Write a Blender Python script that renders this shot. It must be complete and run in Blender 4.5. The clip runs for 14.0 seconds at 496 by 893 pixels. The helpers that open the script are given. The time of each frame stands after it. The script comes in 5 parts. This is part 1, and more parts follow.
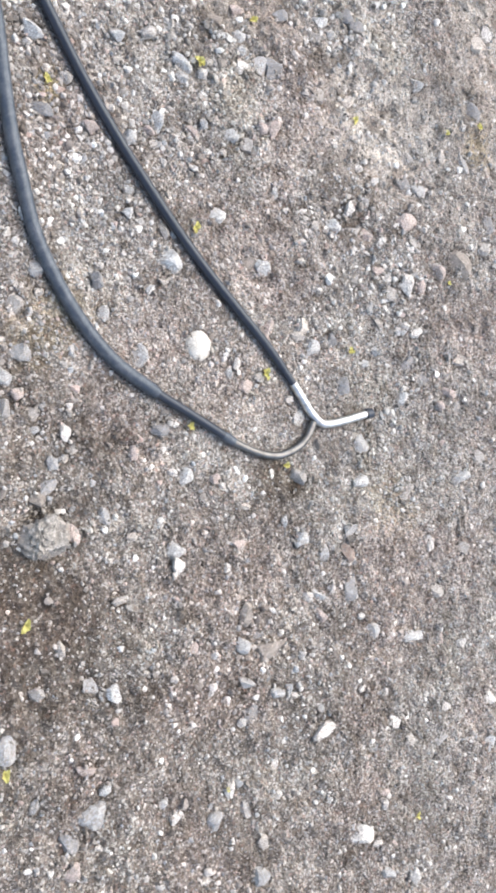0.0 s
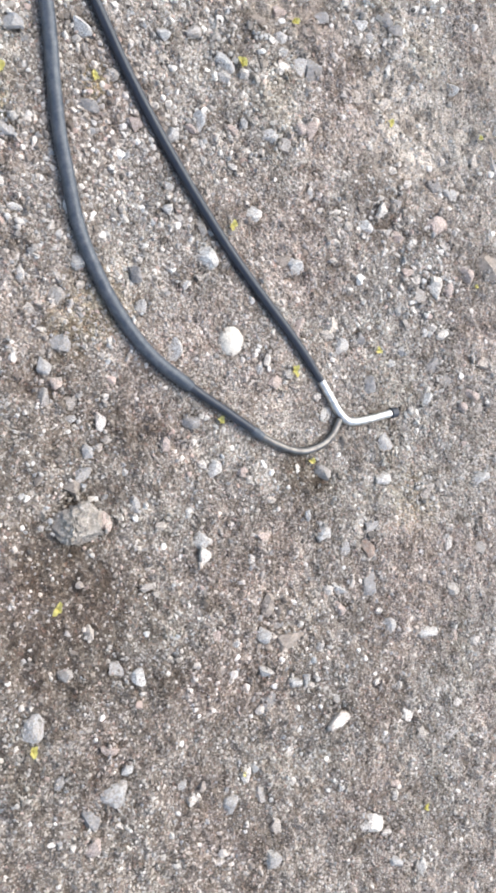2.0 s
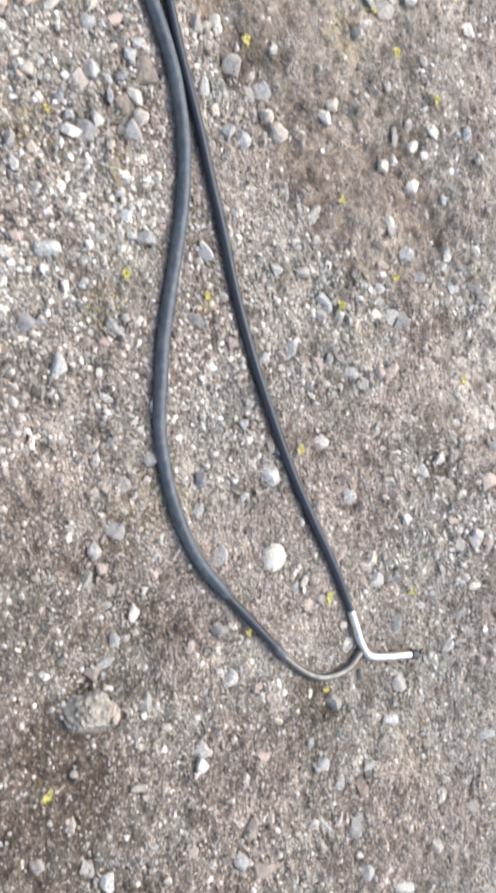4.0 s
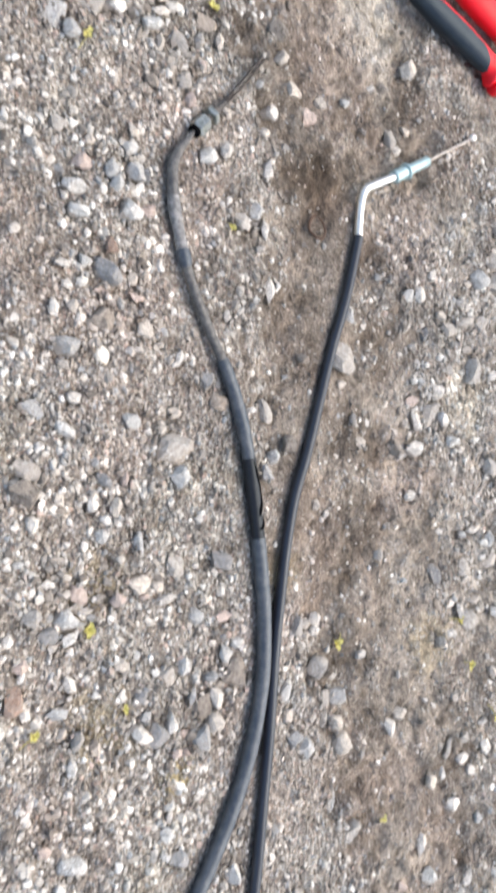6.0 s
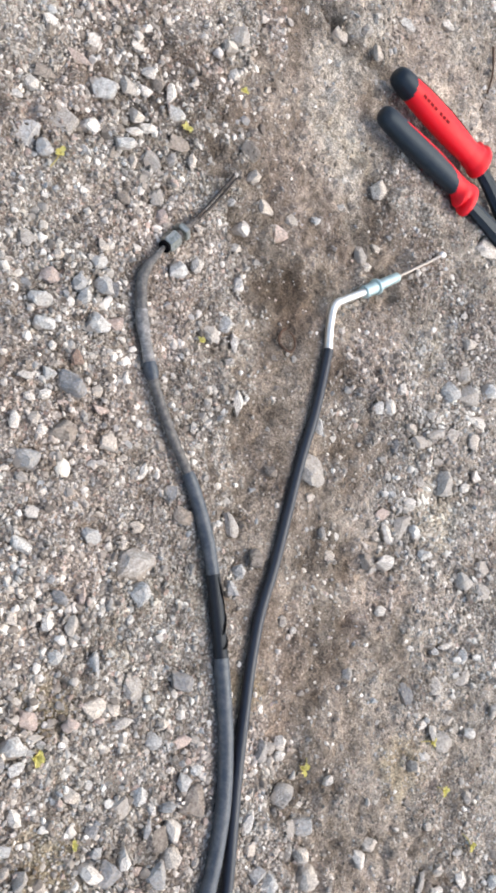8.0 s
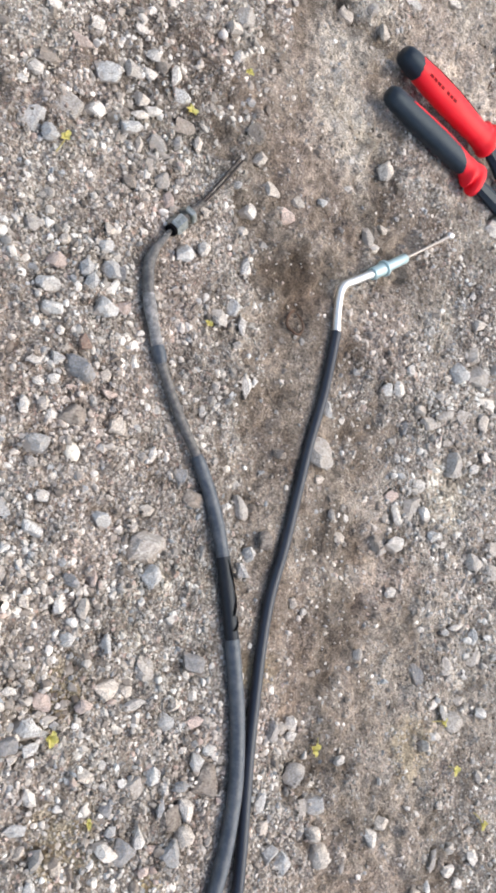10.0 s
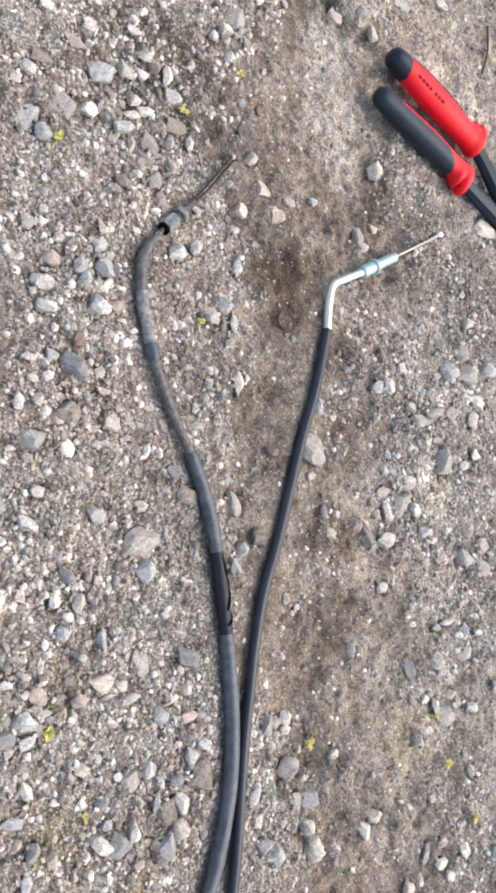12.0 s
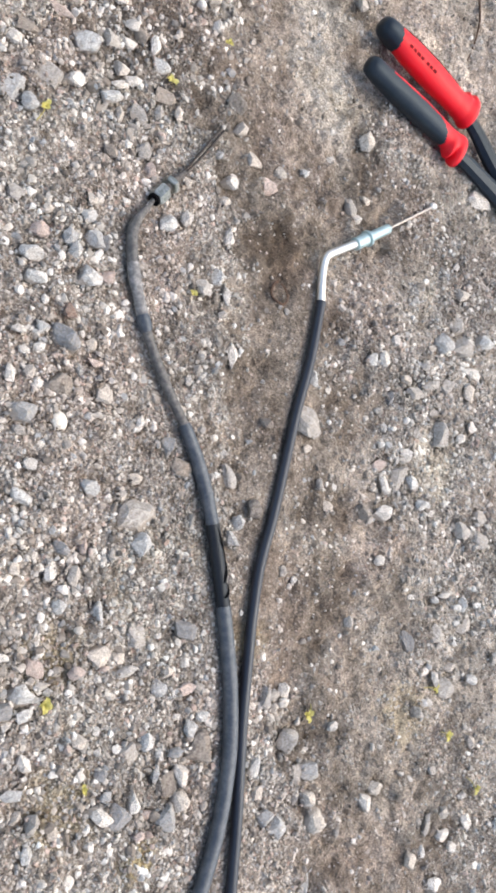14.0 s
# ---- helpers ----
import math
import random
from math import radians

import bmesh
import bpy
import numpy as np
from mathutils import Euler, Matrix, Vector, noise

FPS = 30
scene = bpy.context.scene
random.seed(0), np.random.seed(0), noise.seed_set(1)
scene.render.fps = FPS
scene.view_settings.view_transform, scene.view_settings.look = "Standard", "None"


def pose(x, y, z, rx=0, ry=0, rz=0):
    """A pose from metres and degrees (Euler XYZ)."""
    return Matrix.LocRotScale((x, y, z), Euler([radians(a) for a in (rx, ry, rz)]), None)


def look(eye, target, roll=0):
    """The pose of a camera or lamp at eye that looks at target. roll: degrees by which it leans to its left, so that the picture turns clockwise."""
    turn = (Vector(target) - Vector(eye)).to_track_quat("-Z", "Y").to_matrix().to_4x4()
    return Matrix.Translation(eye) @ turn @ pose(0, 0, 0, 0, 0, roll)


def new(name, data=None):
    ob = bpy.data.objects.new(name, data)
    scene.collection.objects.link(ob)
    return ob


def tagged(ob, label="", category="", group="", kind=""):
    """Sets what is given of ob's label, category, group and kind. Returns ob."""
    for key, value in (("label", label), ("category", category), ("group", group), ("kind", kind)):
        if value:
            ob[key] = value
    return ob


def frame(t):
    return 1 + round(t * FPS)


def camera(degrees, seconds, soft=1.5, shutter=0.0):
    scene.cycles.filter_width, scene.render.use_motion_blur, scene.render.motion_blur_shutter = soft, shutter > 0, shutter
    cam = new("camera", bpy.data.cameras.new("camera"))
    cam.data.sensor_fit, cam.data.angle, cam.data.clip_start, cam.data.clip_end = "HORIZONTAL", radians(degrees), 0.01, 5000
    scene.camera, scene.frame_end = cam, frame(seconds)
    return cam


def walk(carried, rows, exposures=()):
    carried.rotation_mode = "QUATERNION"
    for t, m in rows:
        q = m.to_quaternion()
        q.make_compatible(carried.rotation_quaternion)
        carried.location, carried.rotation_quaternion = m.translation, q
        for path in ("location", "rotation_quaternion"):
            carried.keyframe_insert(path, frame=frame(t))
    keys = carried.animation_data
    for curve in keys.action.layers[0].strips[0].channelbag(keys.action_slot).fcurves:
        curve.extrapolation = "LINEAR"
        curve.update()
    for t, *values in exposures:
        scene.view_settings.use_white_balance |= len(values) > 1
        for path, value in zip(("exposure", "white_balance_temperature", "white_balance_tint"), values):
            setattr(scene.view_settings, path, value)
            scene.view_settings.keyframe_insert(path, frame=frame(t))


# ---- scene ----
# the camera, carried along the two cables
LENS = 31.45
cam = camera(LENS, 14.0, soft=3.25, shutter=0.32)
ROWS = [
    (0, -0.0261, -0.2924, 0.4636, 0.88, -35.24, -44.00),
    (0.5, -0.0310, -0.2901, 0.4663, 0.57, -35.61, -44.47),
    (1, -0.0352, -0.2850, 0.4701, 0.29, -35.71, -44.22),
    (1.2, -0.0351, -0.2829, 0.4685, 0.00, -35.59, -43.73),
    (1.5, -0.0348, -0.2774, 0.4692, -0.59, -35.31, -42.79),
    (2, -0.0362, -0.2780, 0.4672, -1.28, -34.64, -41.52),
    (2.2, -0.0369, -0.2764, 0.4669, -1.30, -34.51, -41.13),
    (4.3, -0.0307, -0.2023, 0.4659, 2.49, -33.74, -26.27),
    (4.5, -0.0231, -0.1811, 0.4710, 5.28, -35.07, -28.89),
    (4.7, -0.0146, -0.1565, 0.4584, 5.27, -36.26, -28.28),
    (4.9, -0.0097, -0.1318, 0.4449, 4.35, -38.28, -24.35),
    (5, -0.0113, -0.1134, 0.4312, 2.79, -37.99, -20.15),
    (5.1, -0.0088, -0.0994, 0.4178, 0.44, -37.03, -16.80),
    (5.2, -0.0077, -0.0853, 0.4058, -1.15, -36.71, -14.05),
    (5.3, -0.0092, -0.0717, 0.3965, -1.45, -36.79, -12.04),
    (5.5, -0.0132, -0.0497, 0.3837, -2.03, -36.42, -7.83),
    (5.7, -0.0139, -0.0306, 0.3879, -0.91, -37.29, -5.67),
    (5.8, -0.0146, -0.0242, 0.3899, 0.07, -37.99, -4.88),
    (6, -0.0145, -0.0104, 0.3899, 1.90, -38.37, -3.63),
    (6.2, -0.0098, 0.0000, 0.3912, 2.68, -38.55, -2.04),
    (6.5, -0.0031, 0.0063, 0.3879, 3.34, -39.43, -0.14),
    (7, 0.0009, 0.0017, 0.3863, 5.65, -40.27, -1.78),
    (7.5, 0.0000, 0.0000, 0.3879, 6.67, -39.93, -2.42),
    (8, -0.0014, 0.0016, 0.3886, 7.21, -39.62, -2.54),
    (8.5, -0.0013, -0.0004, 0.3891, 6.52, -39.47, -2.77),
    (8.7, -0.0013, -0.0000, 0.3917, 6.14, -39.24, -2.77),
    (11, -0.0015, -0.0009, 0.3894, 7.08, -38.80, -3.31),
    (11.5, -0.0040, -0.0025, 0.3916, 7.18, -39.14, -3.43),
    (12, -0.0054, -0.0046, 0.3925, 7.25, -39.45, -3.70),
    (12.5, -0.0037, -0.0061, 0.3911, 7.30, -39.46, -3.94),
    (13, -0.0010, -0.0086, 0.3900, 7.51, -39.34, -4.26),
    (13.5, -0.0010, -0.0122, 0.3900, 7.41, -39.42, -4.62),
    (14, -0.0017, -0.0142, 0.3913, 7.23, -39.39, -4.77),
]
walk(cam, [(t, pose(x, y, z, rx, ry, rz)) for t, x, y, z, rx, ry, rz in ROWS],
     exposures=[(0.0, 1.25, 6860, 9), (4.5, 1.26, 7140, 9), (5.6, 1.26, 7180, 9), (6.6, 1.12, 7260, 10), (14.0, 1.09, 7260, 10)])

# overcast daylight: a soft sky and a wide, weak sun
SUN_TURN, SUN_HEIGHT = 100.0, 60.0
world = bpy.data.worlds.new("overcast_sky")
scene.world = world
world.use_nodes = True
wn = world.node_tree
sky = wn.nodes.new("ShaderNodeTexSky")
sky.sky_type, sky.sun_disc = "NISHITA", False
sky.sun_elevation, sky.sun_rotation = radians(SUN_HEIGHT), radians(SUN_TURN)
sky.air_density, sky.dust_density, sky.ozone_density = 1.0, 2.6, 1.0
wn.links.new(sky.outputs[0], wn.nodes["Background"].inputs[0])
wn.nodes["Background"].inputs[1].default_value = 0.15
sun = new("sun", bpy.data.lights.new("sun", "SUN"))
sun.data.energy, sun.data.angle, sun.data.color = 1.1, radians(75), (1.0, 0.93, 0.84)
sun_way = Vector((math.sin(radians(SUN_TURN)) * math.cos(radians(SUN_HEIGHT)),
                  math.cos(radians(SUN_TURN)) * math.cos(radians(SUN_HEIGHT)), math.sin(radians(SUN_HEIGHT))))
sun.matrix_world = look(sun_way * 20, (0, 0, 0))


# ---- materials ----
def nodes_of(name):
    m = bpy.data.materials.new(name)
    m.use_nodes = True
    return m, m.node_tree, m.node_tree.nodes["Principled BSDF"]


def node(nt, kind, links=(), operation="", attribute_name="", data_type="", blend_type=""):
    """A node with its settings; links: (input, socket or value)."""
    n = nt.nodes.new(kind)
    if data_type:
        n.data_type = data_type
    if blend_type:
        n.blend_type = blend_type
    if operation:
        n.operation = operation
    if attribute_name:
        n.attribute_name = attribute_name
    for key, v in links:
        if isinstance(v, bpy.types.NodeSocket):
            nt.links.new(v, n.inputs[key])
        else:
            n.inputs[key].default_value = v
    return n


def ramp(nt, fac, stops, mode="LINEAR"):
    r = node(nt, "ShaderNodeValToRGB", [(0, fac)])
    r.color_ramp.interpolation = mode
    els = r.color_ramp.elements
    while len(els) < len(stops):
        els.new(0.5)
    for e, (p, c) in zip(els, stops):
        e.position, e.color = p, (*c, 1)
    return r.outputs[0]


def mix(nt, fac, a, b, blend="MIX"):
    n = node(nt, "ShaderNodeMix", [(0, fac)], data_type="RGBA", blend_type=blend)
    for key, v in ((6, a), (7, b)):
        if isinstance(v, bpy.types.NodeSocket):
            nt.links.new(v, n.inputs[key])
        else:
            n.inputs[key].default_value = (*v, 1)
    return n.outputs[2]


def noise_of(nt, scale, detail=3.0, rough=0.6, vector=None, warp=0.0):
    v = vector or node(nt, "ShaderNodeTexCoord").outputs["Object"]
    return node(nt, "ShaderNodeTexNoise", [("Vector", v), ("Scale", scale), ("Detail", detail), ("Roughness", rough), ("Distortion", warp)]).outputs[0]


def relief(nt, bsdf, height, strength, distance, first=None):
    links = [("Height", height), ("Strength", strength), ("Distance", distance)]
    if first:
        links.append(("Normal", first))
    b = node(nt, "ShaderNodeBump", links)
    nt.links.new(b.outputs[0], bsdf.inputs["Normal"])
    return b.outputs[0]


GRAIN_STOPS = [(0.0, (0.165, 0.143, 0.124)), (0.20, (0.29, 0.258, 0.229)), (0.40, (0.25, 0.24, 0.229)), (0.54, (0.44, 0.41, 0.375)),
               (0.69, (0.64, 0.615, 0.58)), (0.79, (0.26, 0.275, 0.29)), (0.85, (0.45, 0.335, 0.295)), (0.90, (0.70, 0.68, 0.645)), (0.95, (0.10, 0.092, 0.085))]


CHIP_STOPS = [(0.0, (0.205, 0.182, 0.162)), (0.17, (0.33, 0.307, 0.282)), (0.36, (0.285, 0.28, 0.272)), (0.45, (0.50, 0.48, 0.452)),
              (0.60, (0.65, 0.628, 0.595)), (0.77, (0.30, 0.32, 0.337)), (0.83, (0.45, 0.362, 0.326)), (0.86, (0.79, 0.775, 0.745)), (0.95, (0.10, 0.092, 0.085))]


FINE_STOPS = [(0.0, (0.20, 0.178, 0.156)), (0.14, (0.33, 0.308, 0.282)), (0.32, (0.42, 0.396, 0.365)), (0.55, (0.50, 0.475, 0.44)),
              (0.72, (0.36, 0.37, 0.378)), (0.82, (0.46, 0.385, 0.35)), (0.88, (0.58, 0.56, 0.525)), (0.92, (0.12, 0.108, 0.098))]


def ground_material():
    m, nt, b = nodes_of("gritty_soil")
    at = node(nt, "ShaderNodeTexCoord").outputs["Object"]
    soil = node(nt, "ShaderNodeAttribute", attribute_name="soil").outputs["Fac"]
    damp_and_shade = node(nt, "ShaderNodeAttribute", attribute_name="damp_and_shade").outputs["Fac"]
    tan = node(nt, "ShaderNodeAttribute", attribute_name="pale").outputs["Fac"]
    olive = node(nt, "ShaderNodeAttribute", attribute_name="stain").outputs["Fac"]
    cells = node(nt, "ShaderNodeTexVoronoi", [("Vector", at), ("Scale", 520.0), ("Randomness", 1.0)])
    small = node(nt, "ShaderNodeTexVoronoi", [("Vector", at), ("Scale", 1150.0), ("Randomness", 1.0)])
    pick = node(nt, "ShaderNodeSeparateColor", [(0, cells.outputs["Color"])])
    pick2 = node(nt, "ShaderNodeSeparateColor", [(0, small.outputs["Color"])])
    which = ramp(nt, noise_of(nt, 240.0, 2.0, 0.5, at), [(0.44, (0.15, 0.15, 0.15)), (0.56, (0.9, 0.9, 0.9))])
    grit = mix(nt, which, ramp(nt, pick.outputs[0], GRAIN_STOPS, "CONSTANT"), ramp(nt, pick2.outputs[0], GRAIN_STOPS, "CONSTANT"))
    fine = noise_of(nt, 900.0, 4.0, 0.7, at)
    broad = noise_of(nt, 22.0, 4.0, 0.6, at)
    earth = ramp(nt, fine, [(0.34, (0.100, 0.085, 0.073)), (0.5, (0.205, 0.175, 0.147)), (0.66, (0.35, 0.308, 0.265))])
    clod = noise_of(nt, 210.0, 4.0, 0.7, at)
    earth = mix(nt, 1.0, earth, ramp(nt, clod, [(0.36, (0.60, 0.585, 0.57)), (0.5, (1.0, 1.0, 1.0)), (0.66, (1.28, 1.28, 1.28))]), "MULTIPLY")
    earth = mix(nt, broad, mix(nt, 1.0, earth, (0.72, 0.69, 0.66), "MULTIPLY"), mix(nt, 1.0, earth, (1.3, 1.3, 1.3), "MULTIPLY"))
    earth = mix(nt, tan, earth, mix(nt, 1.0, earth, (2.02, 2.16, 2.26), "MULTIPLY"))
    cover = node(nt, "ShaderNodeMath", [(0, soil), (1, 0.80)], operation="MULTIPLY")
    cover = node(nt, "ShaderNodeMath", [(0, cover.outputs[0]), (1, 0.16)], operation="ADD")
    grit = mix(nt, 1.0, grit, (0.84, 0.83, 0.815), "MULTIPLY")
    col = mix(nt, cover.outputs[0], grit, earth)
    blotch = noise_of(nt, 62.0, 5.0, 0.65, at)
    col = mix(nt, 1.0, col, ramp(nt, blotch, [(0.34, (0.60, 0.575, 0.55)), (0.5, (1.0, 1.0, 1.0)), (0.68, (1.36, 1.35, 1.34))]), "MULTIPLY")
    wide = noise_of(nt, 17.0, 3.0, 0.55, at)
    hue = noise_of(nt, 11.0, 4.0, 0.6, at, 0.5)
    col = mix(nt, 1.0, col, ramp(nt, hue, [(0.38, (1.03, 0.99, 0.985)), (0.5, (1.0, 1.0, 1.0)), (0.6, (0.985, 1.01, 1.025)), (0.70, (1.005, 1.01, 0.965))]), "MULTIPLY")
    col = mix(nt, 1.0, col, ramp(nt, wide, [(0.36, (0.80, 0.79, 0.78)), (0.5, (1.0, 1.0, 1.0)), (0.64, (1.22, 1.22, 1.21))]), "MULTIPLY")
    # darkens damp soil, and paints shade along the ridge and near side
    col = mix(nt, damp_and_shade, col, mix(nt, 1.0, col, (0.44, 0.405, 0.37), "MULTIPLY"))
    col = mix(nt, olive, col, mix(nt, 1.0, col, (1.02, 0.92, 0.58), "MULTIPLY"))
    nt.links.new(col, b.inputs["Base Color"])
    b.inputs["Roughness"].default_value = 0.92
    b.inputs["Specular IOR Level"].default_value = 0.25
    n1 = relief(nt, b, cells.outputs["Distance"], 0.6, 0.0016)
    n2 = relief(nt, b, clod, 1.0, 0.0036, n1)
    relief(nt, b, fine, 0.55, 0.0010, n2)
    return m


def gravel_material(name, stops):
    m, nt, b = nodes_of(name)
    one = node(nt, "ShaderNodeNewGeometry").outputs["Random Per Island"]
    col = ramp(nt, one, stops, "CONSTANT")
    f = noise_of(nt, 1400.0, 3.0, 0.7)
    col = mix(nt, 0.65, col, mix(nt, 1.0, col, ramp(nt, f, [(0.3, (0.55, 0.53, 0.5)), (0.7, (1.45, 1.45, 1.42))]), "MULTIPLY"))
    dust = noise_of(nt, 190.0, 3.0, 0.6)
    col = mix(nt, ramp(nt, dust, [(0.45, (0.03, 0.03, 0.03)), (0.70, (0.4, 0.4, 0.4))]), col, (0.35, 0.315, 0.28))
    blotch = noise_of(nt, 62.0, 5.0, 0.65)
    col = mix(nt, 1.0, col, ramp(nt, blotch, [(0.34, (0.68, 0.65, 0.62)), (0.5, (1.0, 1.0, 1.0)), (0.68, (1.2, 1.2, 1.19))]), "MULTIPLY")
    wide = noise_of(nt, 17.0, 3.0, 0.55)
    hue = noise_of(nt, 11.0, 4.0, 0.6, None, 0.5)
    col = mix(nt, 1.0, col, ramp(nt, hue, [(0.38, (1.03, 0.99, 0.985)), (0.5, (1.0, 1.0, 1.0)), (0.6, (0.985, 1.01, 1.025)), (0.70, (1.005, 1.01, 0.965))]), "MULTIPLY")
    col = mix(nt, 1.0, col, ramp(nt, wide, [(0.36, (0.84, 0.83, 0.82)), (0.5, (1.0, 1.0, 1.0)), (0.64, (1.16, 1.16, 1.15))]), "MULTIPLY")
    nt.links.new(col, b.inputs["Base Color"])
    b.inputs["Roughness"].default_value = 0.85
    b.inputs["Specular IOR Level"].default_value = 0.3
    relief(nt, b, f, 0.5, 0.0005)
    return m


def stone_material(name, dark, light, speck, dusty=0.35, joined=False):
    """Rock of two tones with mineral flecks and a skin of dust; each stone a little different."""
    m, nt, b = nodes_of(name)
    at = node(nt, "ShaderNodeTexCoord").outputs["Object"]
    if joined:
        own = node(nt, "ShaderNodeNewGeometry").outputs["Random Per Island"]
        at = node(nt, "ShaderNodeVectorMath", [(0, at), (1, (190.0, 190.0, 190.0))], operation="MULTIPLY").outputs[0]
    else:
        own = node(nt, "ShaderNodeObjectInfo").outputs["Random"]
    shift = node(nt, "ShaderNodeMath", [(0, own), (1, 37.0)], operation="MULTIPLY").outputs[0]
    off = node(nt, "ShaderNodeVectorMath", [(0, at), (1, shift)], operation="ADD").outputs[0]
    a = noise_of(nt, 2.4, 5.0, 0.7, off, 0.8)
    f = noise_of(nt, 11.0, 4.0, 0.75, off)
    s = noise_of(nt, 5.5, 3.0, 0.7, off, 0.5)
    col = ramp(nt, a, [(0.36, dark), (0.62, light)])
    col = mix(nt, ramp(nt, s, [(0.56, (0, 0, 0)), (0.66, (0.6, 0.6, 0.6))]), col, speck)
    col = mix(nt, 1.0, col, ramp(nt, f, [(0.34, (0.62, 0.61, 0.60)), (0.5, (1.0, 1.0, 1.0)), (0.66, (1.3, 1.3, 1.29))]), "MULTIPLY")
    col = mix(nt, 1.0, col, ramp(nt, own, [(0.0, (0.82, 0.82, 0.82)), (1.0, (1.14, 1.13, 1.11))]), "MULTIPLY")
    d = noise_of(nt, 2.8, 5.0, 0.75, off)
    trod = node(nt, "ShaderNodeSeparateXYZ", [(0, node(nt, "ShaderNodeNewGeometry").outputs["Position"])]).outputs[1]
    trod = node(nt, "ShaderNodeMath", [(0, trod), (1, -1.0)], operation="MULTIPLY").outputs[0]
    trod = ramp(nt, trod, [(0.22, (0, 0, 0)), (0.36, (0.035, 0.035, 0.035))])
    d = node(nt, "ShaderNodeMath", [(0, d), (1, trod)], operation="ADD").outputs[0]
    col = mix(nt, ramp(nt, d, [(0.42, (0, 0, 0)), (0.66, (min(1, dusty * 1.7),) * 3)]), col, (0.43, 0.397, 0.357))
    crumb = node(nt, "ShaderNodeMath", [(0, noise_of(nt, 8.5, 3.0, 0.7, off)), (1, trod)], operation="ADD").outputs[0]
    if dusty > 0.15:
        col = mix(nt, ramp(nt, crumb, [(0.53, (0, 0, 0)), (0.61, (0.78, 0.78, 0.78))]), col, (0.27, 0.242, 0.214))
    high = node(nt, "ShaderNodeSeparateXYZ", [(0, at)]).outputs[2]
    caked = node(nt, "ShaderNodeMath", [(0, d), (1, 0.7)], operation="MULTIPLY").outputs[0]
    caked = node(nt, "ShaderNodeMath", [(0, high), (1, caked)], operation="SUBTRACT").outputs[0]
    caked = node(nt, "ShaderNodeMath", [(0, caked), (1, 0.29)], operation="ADD").outputs[0]
    if not joined:
        col = mix(nt, ramp(nt, caked, [(0.0, (0.85, 0.85, 0.85)), (0.16, (0, 0, 0))]), col, (0.30, 0.268, 0.236))
    nt.links.new(col, b.inputs["Base Color"])
    b.inputs["Roughness"].default_value = 0.88
    b.inputs["Specular IOR Level"].default_value = 0.25
    n1 = relief(nt, b, s, 0.6, 0.0012)
    relief(nt, b, f, 0.5, 0.0006, n1)
    return m


def worn_material(name, base, worn, rough, metal=0.0, scale=160.0, amount=0.5, bump=0.0003, spec=0.5, sheen=(1.0, 1.0, 1.0)):
    """Rubber, plastic or metal with smudges, dust and fine scratches."""
    m, nt, b = nodes_of(name)
    a = noise_of(nt, scale, 5.0, 0.7)
    f = noise_of(nt, scale * 9, 3.0, 0.6)
    k = ramp(nt, a, [(0.42, (0, 0, 0)), (0.72, (amount, amount, amount))])
    nt.links.new(mix(nt, k, base, worn), b.inputs["Base Color"])
    nt.links.new(ramp(nt, a, [(0.3, (rough * 0.85,) * 3), (0.75, (min(1, rough * 1.25),) * 3)]), b.inputs["Roughness"])
    b.inputs["Metallic"].default_value = metal
    b.inputs["Specular IOR Level"].default_value = spec
    b.inputs["Specular Tint"].default_value = (*sheen, 1)
    relief(nt, b, f, 0.35, bump)
    return m


GROUND = ground_material()
GRIT = gravel_material("mixed_grit", CHIP_STOPS)
FINE = gravel_material("fine_grit", FINE_STOPS)
TONES = {
    "white": ("white_quartz", (0.62, 0.585, 0.54), (0.82, 0.80, 0.76), (0.50, 0.46, 0.42), 0.22),
    "egg": ("cream_pebble", (0.66, 0.62, 0.54), (0.78, 0.75, 0.68), (0.60, 0.55, 0.48), 0.05),
    "cream": ("beige_stone", (0.48, 0.43, 0.38), (0.69, 0.64, 0.575), (0.74, 0.70, 0.64), 0.25),
    "grey": ("grey_stone", (0.28, 0.27, 0.255), (0.47, 0.455, 0.435), (0.60, 0.585, 0.555), 0.38),
    "blue": ("blue_grey_stone", (0.27, 0.287, 0.302), (0.44, 0.46, 0.475), (0.60, 0.62, 0.63), 0.40),
    "pale": ("pale_speckled_stone", (0.44, 0.46, 0.468), (0.72, 0.73, 0.72), (0.28, 0.29, 0.295), 0.3),
    "brown": ("brown_stone", (0.17, 0.142, 0.12), (0.34, 0.295, 0.255), (0.44, 0.395, 0.35)),
    "dark": ("dark_stone", (0.085, 0.075, 0.068), (0.20, 0.175, 0.155), (0.28, 0.25, 0.22)),
    "pink": ("pink_stone", (0.43, 0.335, 0.30), (0.62, 0.51, 0.465), (0.72, 0.65, 0.60), 0.3),
    "rust": ("rusty_stone", (0.23, 0.145, 0.11), (0.40, 0.275, 0.215), (0.48, 0.37, 0.30)),
    "lump": ("knobbly_rock", (0.14, 0.13, 0.116), (0.39, 0.37, 0.335), (0.66, 0.63, 0.575), 0.15),
    "slate": ("slate_stone", (0.15, 0.16, 0.174), (0.27, 0.286, 0.308), (0.38, 0.39, 0.40), 0.3),
}
STONE = {kind: stone_material(*tone) for kind, tone in TONES.items()}
CHIP = {kind: stone_material(tone[0] + "_chip", *tone[1:4], 0.25, True) for kind, tone in TONES.items()}
